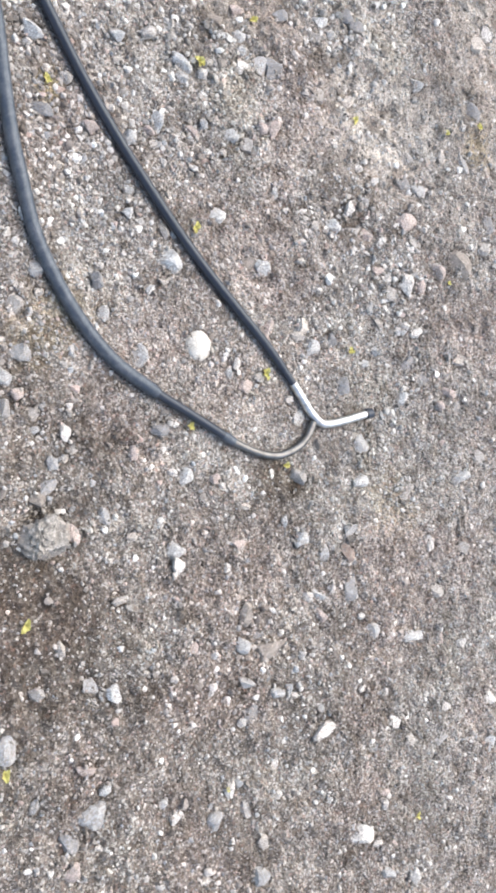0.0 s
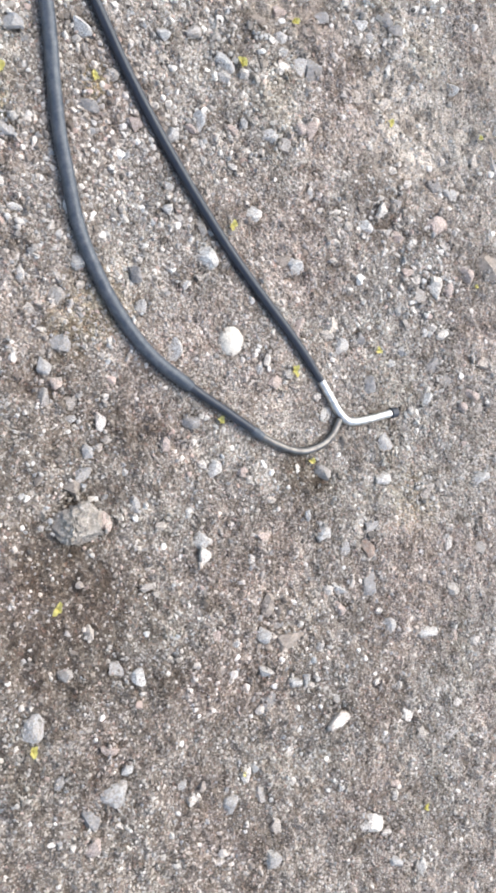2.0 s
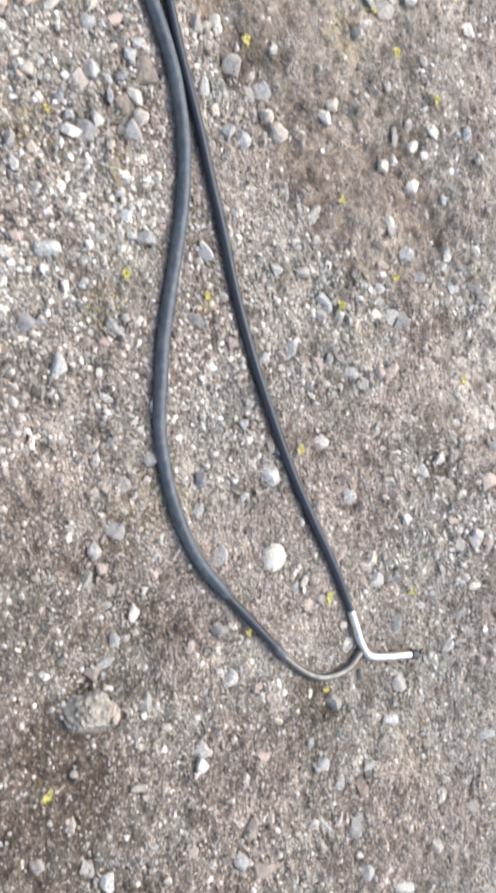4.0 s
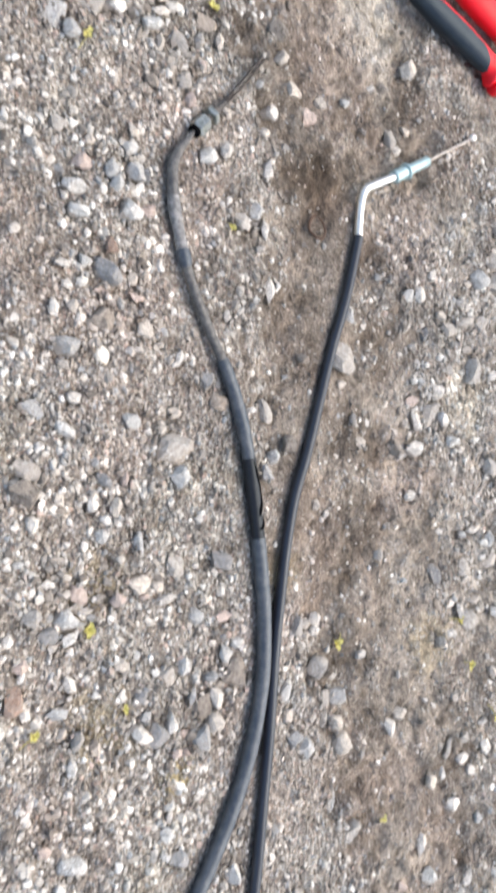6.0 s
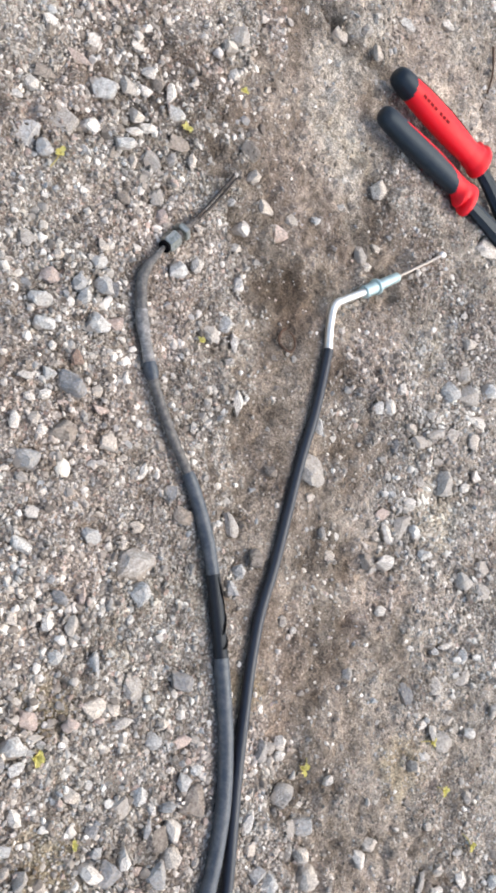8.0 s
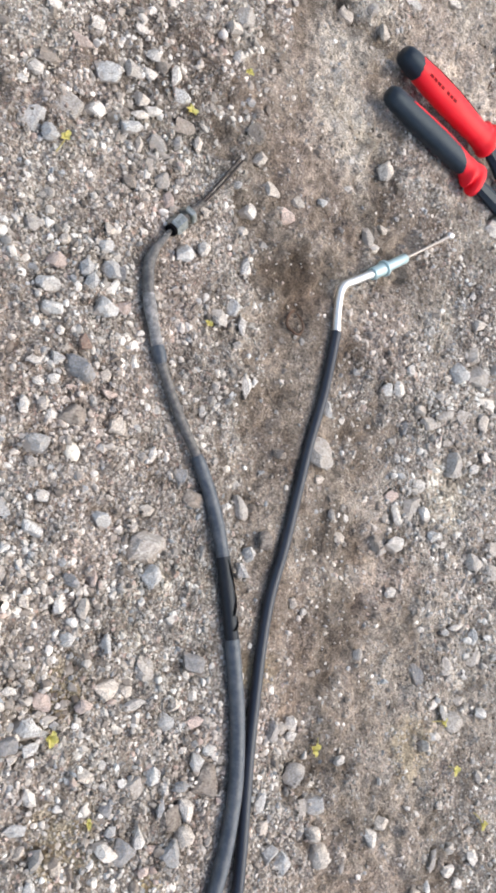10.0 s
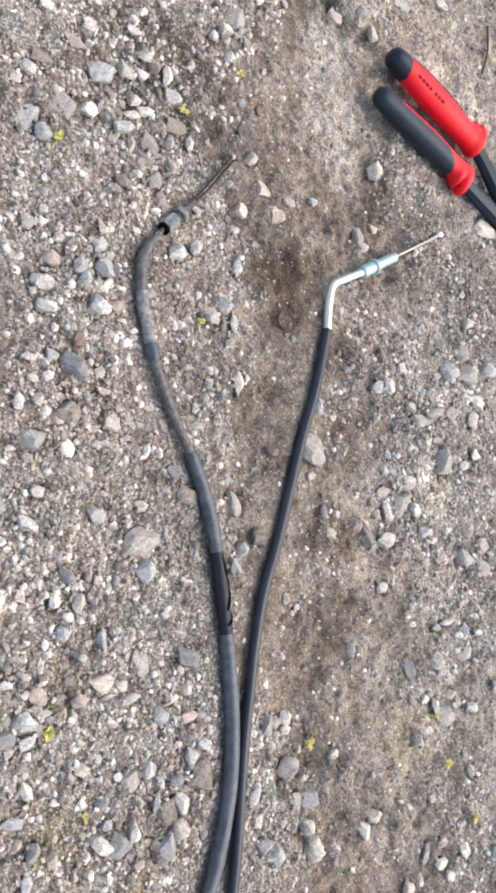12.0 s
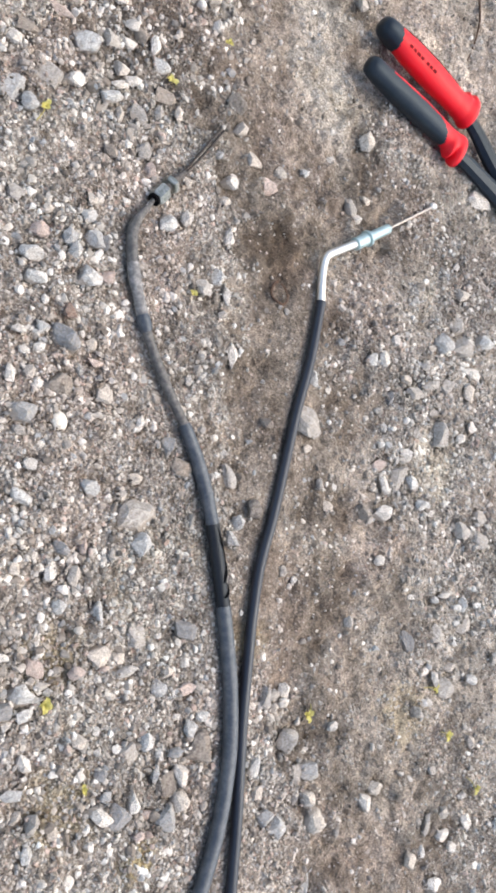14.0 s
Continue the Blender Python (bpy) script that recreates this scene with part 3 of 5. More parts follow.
# ---- the old cable ----
def build_old_cable():
    z, n = 0.0043, len(OLD_LINE) - 1.0
    line = spline(lifted(OLD_LINE, z, 0.0006, 22), 8)
    cable = thing("control_cable", 0.25, -0.2, 0.0, "old dusty black control cable, patched with tape and sleeves", "cable", "pair of control cables")

    def run(i, j):
        return cut(line, i / n, j / n)

    def lumpy(base, amount, seed):
        return lambda s: base * (1 + amount * float(lattice(np.array(s * 9.0), np.array(0.5), seed)))
    part("neck", sweep(run(0, 2.6), lambda s: 0.0014 + 0.0016 * min(1, s * 2.6) + 0.0003 * s, 16), NECK_RUBBER, cable, "dusty grey bare sheath end")
    part("boot_collar", sweep(run(4.5, 5.15), lambda s: 0.0035 + 0.0004 * math.sin(3.1 * s) - (0.0006 if s >= 0.95 or s < 0.05 else 0), 16, crumple=0.05), OLD_RUBBER, cable, "dark rubber boot collar")
    part("end_boot", sweep(run(2.4, 4.6), lambda s: 0.0033 + 0.0003 * math.sin(7 * s) - (0.0005 if s >= 0.97 or s < 0.03 else 0), 16, crumple=0.04),
         SLEEVE_RUBBER, cable, "greyed worn rubber end boot")
    part("thin_sheath", sweep(run(4.9, 8.3), lumpy(0.0028, 0.05, 31), 16), NECK_RUBBER, cable)
    part("shrink_sleeve", sweep(run(8.0, 11.1), lambda s: 0.0037 + 0.0003 * math.sin(s * 3) - (0.0005 if s < 0.04 else 0), 16), OLD_RUBBER, cable, "dull black shrink sleeve")
    tape = part("tape_wrap", sweep(run(11.0, 12.7), lumpy(0.0041, 0.05, 32), 16, crumple=0.08), TAPE, cable, "shiny black torn tape wrap")
    a, b = line[round(11.05 * 8)], line[round(12.55 * 8)]

    def over(s, x, z):
        return a.lerp(b, s) + Vector((x, 0, z))
    # thin black strips laid on the tape as the shade in its tears
    for pts, r in (([over(0.03, 0.0004, 0.0040), over(0.2, 0.0012, 0.0041), over(0.42, 0.0030, 0.0030), over(0.55, 0.0037, 0.0020)], 0.0007),
                   ([over(0.42, 0.0036, 0.0022), over(0.58, 0.0030, 0.0032), over(0.72, 0.0012, 0.0042), over(0.80, -0.0002, 0.0043)], 0.0009),
                   ([over(0.80, 0.0036, 0.0018), over(0.9, 0.0026, 0.0032), over(0.97, 0.0006, 0.0043), over(0.99, -0.0016, 0.0038)], 0.0007)):
        part("tear_shade", sweep(spline(pts, 6), lambda s, r=r: r * (0.25 + 0.75 * math.sin(math.pi * s)), 8, wide=1.3, tall=0.5), GAP_SHADE, tape, "near-black strip painting the shade in a tape tear")
    part("sheath", sweep(run(12.6, 27.1), lambda s: 0.0043 - 0.0003 * s - (0.0005 if s > 0.996 else 0), 18), OLD_RUBBER, cable, "dusty scuffed black outer sheath")
    part("inner_sheath", sweep(run(26.9, 29), lambda s: 0.0029, 16), NEW_RUBBER, cable, "thin clean black inner sheath")
    part("ferrule", sweep(run(28.75, 29), lambda s: 0.0033 if 0.1 < s < 0.9 else 0.0029, 16), OLD_RUBBER, cable)
    part("end_tube", sweep(spline(lifted(OLD_BEND, z - 0.0012), 8), 0.0026, 16), DULL_METAL, cable, "dull bare metal curved end tube")
    way = Vector((0.0145, 0.013, 0)).normalized()
    base = Vector((0.2635, 0.1565, z + 0.0004))
    part("bare_wire", sweep([base - way * 0.005, base + way * 0.006], 0.0011, 8), ZINC, cable)
    part("adjuster_nut", hex_nut(base + way * 0.0075, way, 0.0095, 0.0088), OLD_NUT, cable, "grimy steel adjuster nut", flat=True)
    # black plug that stands in for the shaded opening of the nut
    part("hollow_shade", sweep([base + way * 0.0012, base + way * 0.0016, base + way * 0.004], lambda s: 0.0037, 14), GAP_SHADE, cable)
    part("lock_nut", hex_nut(base + way * 0.0174, way, 0.0038, 0.0096), OLD_NUT, cable, "grimy steel lock nut", flat=True)
    rod = [base + way * (0.010 + 0.00045 * k) for k in range(48)]
    part("threaded_rod", sweep(rod, lambda s: 0.0026 - 0.0011 * float(smooth(0.5, 0.75, s)) + (0.00025 if round(s * 47) % 2 else -0.00015), 12), CAKED_ROD, cable, "dirty threaded adjuster rod")
    tip = Vector((0.3170, 0.2090, 0.0045))
    for k in (-1, 1):
        off = Vector((-0.0006, 0.0007, 0)) * k
        part("wire_strand", sweep(spline([base + way * 0.030 + off * 0.7, (base + way * 0.030).lerp(tip, 0.5) + off * 1.2 + Vector((0, 0, 0.0006)), tip + off * (2.0 if k > 0 else 0.6)], 5), 0.0007, 8),
             DARK_STRAND, cable)


# ---- the pliers ----
def build_pliers():
    tool = thing("pliers", 0.52, 0.27, 0.0, "pliers with red and black two-part grips and dark steel arms", "pliers")
    z = 0.0098

    def profile(s):
        stops = [(0.0, 0.0030), (0.012, 0.0056), (0.035, 0.0070), (0.07, 0.0077), (0.15, 0.0081), (0.3, 0.0086), (0.5, 0.0089), (0.65, 0.0085), (0.8, 0.0078), (0.9, 0.0084),
                 (0.955, 0.0098), (0.985, 0.0094), (1.0, 0.0070)]
        for (a, p), (b, q) in zip(stops, stops[1:]):
            if s <= b:
                return p + (q - p) * (s - a) / (b - a)
        return stops[-1][1]

    def grip(pts, outer, marked, wide, tall):
        path = spline([(*p, z) for p in pts], 12)
        shares = [0, 0.012, 0.035, 0.06, 0.085] + [0.10 + 0.01 * k for k in range(90)] + [1.0]
        sides = 56

        def point(s, a, out=0.0):
            f = s * (len(path) - 1)
            i = min(int(f), len(path) - 2)
            p, way = path[i].lerp(path[i + 1], f - i), (path[i + 1] - path[i]).normalized()
            side = way.cross(Vector((0, 0, 1))).normalized()
            flare = (0.0052 if marked else 0.0068) * max(0.0, math.cos(a - outer)) * max(math.exp(-((s - 0.885) / 0.026) ** 2), float(smooth(0.905, 0.95, s) - 0.5 * smooth(0.98, 1.0, s)))
            r = profile(s) + out
            broad = 1 + (wide - 1) * float(smooth(0.05, 0.35, s))
            return p + side * (broad * r + flare) * math.cos(a) + Vector((0, 0, 1)) * (r * tall + 0.3 * flare) * math.sin(a)

        def dark(s, a):
            turn = (a - outer + math.pi) % (2 * math.pi) - math.pi
            return s < (0.14 if marked else 0.165) - 0.03 * math.cos(turn) or abs(turn) < (0.8 if marked else 1.85) * math.sqrt(max(0.0, 1 - max(0.0, (s - 0.62) / 0.19) ** 2))
        red, black = bmesh.new(), bmesh.new()
        for bm, want, out in ((red, False, 0.0), (black, True, 0.0004)):
            grid = {}
            for i in range(len(shares) - 1):
                for j in range(sides):
                    a0, s0 = 2 * math.pi * (j + 0.5) / sides, (shares[i] + shares[i + 1]) / 2
                    if dark(s0, a0) == want:
                        quad = []
                        for ii, jj in ((i, j), (i, j + 1), (i + 1, j + 1), (i + 1, j)):
                            key = (ii, jj % sides)
                            if key not in grid:
                                grid[key] = bm.verts.new(point(shares[ii], 2 * math.pi * (jj % sides) / sides, out))
                            quad.append(grid[key])
                        bm.faces.new(quad)
            for i in (0, len(shares) - 1):
                ring = [grid.get((i, j)) for j in range(sides)]
                if all(ring):
                    bm.faces.new(ring)
        g = part("grip", red, RED_GRIP, tool, "red plastic handle grip")
        part("soft_insert", black, BLACK_GRIP, g, "black soft rubber grip insert")
        if marked:
            for s0, s1 in ((0.22, 0.25), (0.26, 0.285), (0.295, 0.325), (0.335, 0.36), (0.39, 0.415), (0.425, 0.45), (0.46, 0.49)):
                bm = bmesh.new()
                v = [[bm.verts.new(point(s0 + (s1 - s0) * k / 4, a, 0.00015)) for a in (1.02, 1.09, 1.16, 1.23)] for k in range(5)]
                for p, q in zip(v, v[1:]):
                    for k in range(3):
                        bm.faces.new((p[k], p[k + 1], q[k + 1], q[k]))
                part("marking_bar", bm, INK, g, "dark printed bar")

    grip([(0.4605, 0.3175), (0.485, 0.3062), (0.510, 0.2945), (0.534, 0.2828), (0.5555, 0.2725)], math.pi, True, 1.28, 1.05)
    grip([(0.4432, 0.2840), (0.468, 0.2735), (0.4925, 0.2635), (0.516, 0.2535), (0.5390, 0.2430)], 0.0, False, 1.05, 0.92)

    def arm(pts, halves):
        return sweep(spline([(*p, 0.0085) for p in pts], 6), lambda s: halves[0] + (halves[1] - halves[0]) * s, 8, wide=1.0, tall=0.8)
    part("handle_arm", arm([(0.549, 0.2765), (0.563, 0.264), (0.580, 0.243), (0.600, 0.222), (0.622, 0.200)], (0.0052, 0.0095)), BLACK_STEEL, tool, "dark steel handle arm", flat=True)
    part("handle_arm", arm([(0.532, 0.243), (0.552, 0.2335), (0.575, 0.2215), (0.600, 0.2075), (0.622, 0.196)], (0.0052, 0.0095)), BLACK_STEEL, tool, "dark steel handle arm", flat=True)
    way = Vector((0.88, -0.47, 0)).normalized()
    hub = Vector((0.624, 0.197, 0.0085))
    bm = bmesh.new()
    bmesh.ops.create_cone(bm, cap_ends=True, segments=20, radius1=0.0065, radius2=0.0055, depth=0.019, matrix=Matrix.Translation(hub))
    part("pivot", bm, BLACK_STEEL, tool)
    for k in (-1, 1):
        off = Vector((-way.y, way.x, 0)) * k
        part("jaw", sweep([hub + off * 0.004, hub + way * 0.012 + off * 0.0062, hub + way * 0.03 + off * 0.005, hub + way * 0.046 + off * 0.0034], lambda s: 0.0085 - 0.0053 * s, 8, wide=0.75, tall=0.9),
             BLACK_STEEL, tool)


build_new_cable()
build_old_cable()
build_pliers()

# ---- stones that stand out ----
def stone_shape(name, seed, cuts, rounds=3, rough=0.10):
    """A unit stone: a ball flattened by random planes and roughened."""
    rnd = random.Random(seed)
    bm = bmesh.new()
    bmesh.ops.create_icosphere(bm, subdivisions=rounds, radius=1.0)
    planes = []
    for _ in range(cuts):
        n = Vector((rnd.gauss(0, 1), rnd.gauss(0, 1), rnd.gauss(0, 0.8))).normalized()
        planes.append((n, rnd.uniform(0.46, 0.77)))
    for v in bm.verts:
        for n, d in planes:
            over = v.co.dot(n) - d
            if over > 0:
                v.co -= n * over * 0.97
        q = v.co * 1.6 + Vector((seed * 3.7, 0, 0))
        v.co *= 1 + rough * noise.noise(q) + 0.55 * rough * noise.noise(q * 2.7) + 0.3 * rough * noise.noise(q * 6.3)
    me = bpy.data.meshes.new(name)
    bm.to_mesh(me)
    bm.free()
    me.polygons.foreach_set("use_smooth", [True] * len(me.polygons))
    if cuts:
        me.set_sharp_from_angle(angle=radians(17))
    return me


SHAPES = {}


def sink_of(y):
    """How high a stone's middle lies over the soil, in its own heights: lower where the ground is trodden firm."""
    return float(0.06 - 0.25 * smooth(-0.20, -0.36, np.array(y)))


def stone(x, y, long, wide, turn, kind):
    k = (kind, len(scene.collection.objects) % 8)
    if k not in SHAPES:
        smoothed = kind == "egg"
        SHAPES[k] = stone_shape("pebble", 11 * k[1] + len(SHAPES), 0 if smoothed else 8 + k[1], 3, 0.03 if smoothed else 0.13)
        SHAPES[k].materials.append(STONE[kind])
    ob = new("pebble", SHAPES[k])
    h, k0 = 0.85 * wide, 2.0 if kind == "egg" else 1.39
    bedded = 0.0 if kind in ("egg", "white", "cream") else 0.20 * float(smooth(0.010, 0.015, np.array(long)))
    ground = float(height_of(np.array([x]), np.array([y]))[0])
    ob.matrix_basis = pose(x, y, ground + (sink_of(y) - bedded) * h, 9 * math.sin(turn), 9 * math.cos(turn), turn) @ Matrix.Diagonal((long / k0, wide / k0, h / k0, 1))
    PLACED.append((x, y, long / 2))
    return tagged(ob, STONE_LABEL[kind], "stone", "stones on the ground")


PLACED = []
def build_rock(x, y, size):
    """A knobbly lump, roughened at three scales."""
    bm = bmesh.new()
    bmesh.ops.create_icosphere(bm, subdivisions=5, radius=1.0)
    rnd = random.Random(8)
    planes = [(Vector((rnd.gauss(0, 1), rnd.gauss(0, 1), rnd.gauss(0.3, 0.8))).normalized(), rnd.uniform(0.55, 0.85)) for _ in range(14)]
    for v in bm.verts:
        q = v.co.copy()
        for n, d in planes:
            v.co -= n * max(0.0, v.co.dot(n) - d)
        ridge = abs(noise.noise(q * 3.4)) + 0.5 * abs(noise.noise(q * 7.3))
        v.co *= 1.12 + 0.30 * noise.noise(q * 1.7 + Vector((5, 2, 1))) - 0.36 * ridge + 0.05 * noise.noise(q * 17.0)
        v.co.z = max(v.co.z * 0.85, -0.5)
    me = bpy.data.meshes.new("rock")
    bm.to_mesh(me)
    bm.free()
    me.materials.append(STONE["lump"])
    ob = new("rock", me)
    ob.matrix_basis = pose(x, y, 0.2 * size, 0, 0, 40) @ Matrix.Diagonal((size, size, size, 1))
    PLACED.append((x, y, size))
    return tagged(ob, "rough knobbly grey lump of rock lying on soil", "rock")


build_rock(0.0785, -0.4535, 0.0152)
stone(0.373, 0.039, 0.0241, 0.0180, 167, "grey")
stone(0.461, -0.551, 0.0235, 0.0180, 127, "brown")
stone(0.232, -0.443, 0.0206, 0.0187, 47, "egg")
stone(0.138, -0.623, 0.0246, 0.0151, 141, "brown")
stone(0.611, -0.030, 0.0238, 0.0152, 176, "blue")
stone(0.570, 0.213, 0.0238, 0.0148, 162, "white")
stone(0.348, -0.673, 0.0193, 0.0179, 143, "pale")
stone(0.244, -0.013, 0.0205, 0.0164, 177, "grey")
stone(-0.010, -0.595, 0.0197, 0.0168, 155, "blue")
stone(0.460, 0.001, 0.0214, 0.0145, 72, "grey")
stone(0.521, -0.497, 0.0173, 0.0171, 131, "blue")
stone(0.409, -0.349, 0.0209, 0.0140, 161, "slate")
stone(0.505, 0.032, 0.0181, 0.0157, 95, "grey")
stone(0.252, -0.393, 0.0192, 0.0148, 139, "pale")
stone(0.536, 0.096, 0.0194, 0.0141, 168, "grey")
stone(0.558, -0.471, 0.0190, 0.0142, 115, "slate")
stone(0.278, -0.139, 0.0181, 0.0147, 171, "brown")
stone(0.160, -0.031, 0.0170, 0.0154, 156, "dark")
stone(0.400, -0.480, 0.0160, 0.0147, 118, "pink")
stone(0.096, -0.778, 0.0171, 0.0135, 131, "white")
stone(0.365, -0.588, 0.0169, 0.0134, 154, "slate")
stone(-0.013, -0.520, 0.0192, 0.0118, 35, "blue")
stone(0.375, -0.675, 0.0152, 0.0146, 63, "grey")
stone(0.226, -0.718, 0.0180, 0.0123, 145, "pale")
stone(0.129, -0.698, 0.0192, 0.0114, 148, "white")
stone(0.023, -0.643, 0.0154, 0.0140, 152, "pale")
stone(0.513, 0.097, 0.0156, 0.0137, 74, "pale")
stone(0.320, -0.694, 0.0153, 0.0139, 141, "grey")
stone(0.404, -0.525, 0.0161, 0.0131, 68, "white")
stone(0.436, -0.494, 0.0169, 0.0123, 118, "pink")
stone(0.205, 0.055, 0.0151, 0.0138, 3, "brown")
stone(0.186, 0.203, 0.0165, 0.0126, 169, "blue")
stone(0.484, -0.144, 0.0150, 0.0138, 4, "grey")
stone(0.480, 0.060, 0.0233, 0.0088, 178, "grey")
stone(0.207, 0.078, 0.0146, 0.0139, 22, "slate")
stone(0.596, -0.437, 0.0166, 0.0122, 137, "cream")
stone(0.563, 0.102, 0.0148, 0.0135, 7, "pale")
stone(0.208, 0.212, 0.0170, 0.0117, 166, "grey")
stone(0.210, -0.646, 0.0152, 0.0130, 34, "slate")
stone(0.549, 0.077, 0.0170, 0.0114, 161, "white")
stone(0.450, 0.234, 0.0153, 0.0123, 169, "cream")
stone(0.222, -0.847, 0.0152, 0.0123, 24, "pale")
stone(-0.028, -0.590, 0.0145, 0.0129, 145, "slate")
stone(0.247, -0.822, 0.0136, 0.0132, 146, "white")
stone(0.468, -0.347, 0.0134, 0.0133, 159, "pale")
stone(0.097, -0.640, 0.0145, 0.0123, 140, "slate")
stone(0.192, -0.798, 0.0152, 0.0116, 133, "blue")
stone(0.412, -0.457, 0.0148, 0.0119, 141, "slate")
stone(0.359, 0.186, 0.0148, 0.0118, 167, "pink")
stone(0.358, -0.169, 0.0148, 0.0118, 174, "blue")
stone(0.617, -0.438, 0.0141, 0.0123, 145, "white")
stone(0.298, -0.636, 0.0153, 0.0113, 152, "grey")
stone(0.362, -0.253, 0.0148, 0.0114, 43, "grey")
stone(0.287, -0.579, 0.0154, 0.0110, 62, "blue")
stone(0.511, -0.549, 0.0154, 0.0109, 36, "slate")
stone(0.475, -0.462, 0.0135, 0.0124, 130, "grey")
stone(0.378, -0.377, 0.0135, 0.0122, 32, "pink")
stone(0.229, 0.237, 0.0136, 0.0121, 10, "pale")
stone(0.538, -0.048, 0.0143, 0.0114, 75, "grey")
stone(0.515, 0.067, 0.0136, 0.0119, 172, "grey")
stone(0.269, -0.248, 0.0135, 0.0120, 118, "pale")
stone(0.363, -0.570, 0.0142, 0.0114, 145, "slate")
stone(0.197, -0.420, 0.0129, 0.0125, 27, "pale")
stone(0.248, -0.745, 0.0127, 0.0126, 34, "pink")
stone(0.269, -0.714, 0.0136, 0.0116, 141, "grey")
stone(0.541, 0.062, 0.0129, 0.0122, 18, "cream")
stone(0.387, -0.300, 0.0195, 0.0081, 138, "brown")
stone(0.516, -0.107, 0.0146, 0.0108, 8, "grey")
stone(0.516, -0.426, 0.0126, 0.0125, 138, "pale")
stone(0.342, -0.150, 0.0134, 0.0116, 162, "grey")
stone(0.519, -0.038, 0.0127, 0.0123, 96, "grey")
stone(0.398, -0.340, 0.0142, 0.0109, 127, "blue")
stone(0.622, 0.012, 0.0126, 0.0121, 0, "cream")
stone(0.430, -0.510, 0.0133, 0.0114, 158, "grey")
stone(0.410, -0.307, 0.0142, 0.0108, 142, "pink")
stone(0.301, -0.502, 0.0134, 0.0113, 157, "pale")
stone(0.441, -0.022, 0.0151, 0.0100, 8, "white")
stone(0.280, 0.221, 0.0148, 0.0101, 12, "brown")
stone(0.426, 0.341, 0.0143, 0.0104, 166, "cream")
stone(0.175, -0.211, 0.0122, 0.0122, 1, "pale")
stone(0.636, -0.030, 0.0144, 0.0103, 160, "pale")
stone(0.223, -0.160, 0.0134, 0.0111, 165, "slate")
stone(-0.039, -0.604, 0.0122, 0.0122, 52, "pink")
stone(0.381, -0.614, 0.0126, 0.0118, 154, "pink")
stone(0.203, -0.684, 0.0135, 0.0110, 153, "blue")
stone(0.305, -0.487, 0.0123, 0.0121, 109, "cream")
stone(0.280, -0.470, 0.0126, 0.0117, 65, "pink")
stone(0.304, -0.538, 0.0125, 0.0118, 57, "slate")
stone(0.034, -0.668, 0.0123, 0.0120, 136, "blue")
stone(0.260, -0.529, 0.0131, 0.0112, 151, "pale")
stone(0.300, -0.392, 0.0121, 0.0121, 64, "pale")
stone(0.435, -0.538, 0.0125, 0.0117, 141, "pink")
stone(0.231, -0.555, 0.0120, 0.0120, 127, "grey")
stone(0.463, -0.484, 0.0148, 0.0096, 128, "blue")
stone(0.304, -0.326, 0.0123, 0.0115, 29, "pale")
stone(0.343, -0.308, 0.0138, 0.0102, 120, "pale")
stone(0.163, -0.019, 0.0158, 0.0089, 167, "grey")
stone(0.412, -0.538, 0.0144, 0.0097, 61, "pink")
stone(0.382, -0.630, 0.0141, 0.0099, 149, "grey")
stone(0.329, 0.300, 0.0120, 0.0116, 21, "grey")
stone(0.177, -0.092, 0.0120, 0.0116, 0, "pale")
stone(0.375, -0.454, 0.0130, 0.0107, 156, "pale")
stone(0.306, -0.437, 0.0117, 0.0117, 116, "pale")
stone(0.492, -0.559, 0.0122, 0.0112, 114, "cream")
stone(0.243, -0.074, 0.0116, 0.0116, 161, "grey")
stone(0.234, -0.132, 0.0126, 0.0107, 92, "grey")
stone(0.192, -0.266, 0.0137, 0.0097, 139, "blue")
stone(0.537, -0.224, 0.0117, 0.0113, 93, "dark")
stone(0.277, 0.237, 0.0131, 0.0100, 164, "pale")
stone(0.431, -0.306, 0.0117, 0.0113, 178, "pale")
stone(0.540, -0.031, 0.0130, 0.0101, 107, "cream")
stone(0.287, -0.682, 0.0135, 0.0098, 51, "white")
stone(0.136, -0.606, 0.0144, 0.0091, 149, "slate")
stone(0.138, -0.589, 0.0139, 0.0094, 60, "brown")
stone(0.327, -0.194, 0.0123, 0.0106, 169, "pale")
stone(0.532, 0.110, 0.0116, 0.0113, 6, "grey")
stone(0.031, -0.722, 0.0116, 0.0111, 32, "blue")
stone(0.384, -0.334, 0.0129, 0.0099, 142, "white")
stone(0.488, 0.370, 0.0171, 0.0074, 171, "pale")
stone(0.356, -0.197, 0.0125, 0.0102, 104, "cream")
stone(0.455, -0.471, 0.0133, 0.0095, 148, "slate")
stone(0.228, 0.131, 0.0112, 0.0112, 4, "blue")
stone(0.541, 0.135, 0.0131, 0.0095, 16, "cream")
stone(0.567, -0.174, 0.0136, 0.0091, 148, "white")
stone(0.253, -0.168, 0.0113, 0.0109, 22, "blue")
stone(0.344, -0.362, 0.0125, 0.0098, 155, "pale")
stone(0.311, 0.006, 0.0144, 0.0084, 96, "grey")
stone(0.092, -0.820, 0.0119, 0.0101, 127, "pale")
stone(0.222, 0.110, 0.0110, 0.0109, 109, "pale")
stone(0.475, -0.002, 0.0126, 0.0096, 165, "pale")
stone(0.131, -0.520, 0.0116, 0.0103, 55, "pale")
stone(0.268, -0.597, 0.0131, 0.0090, 128, "pale")
stone(0.189, -0.630, 0.0136, 0.0087, 119, "pale")
stone(0.493, -0.233, 0.0111, 0.0106, 109, "white")
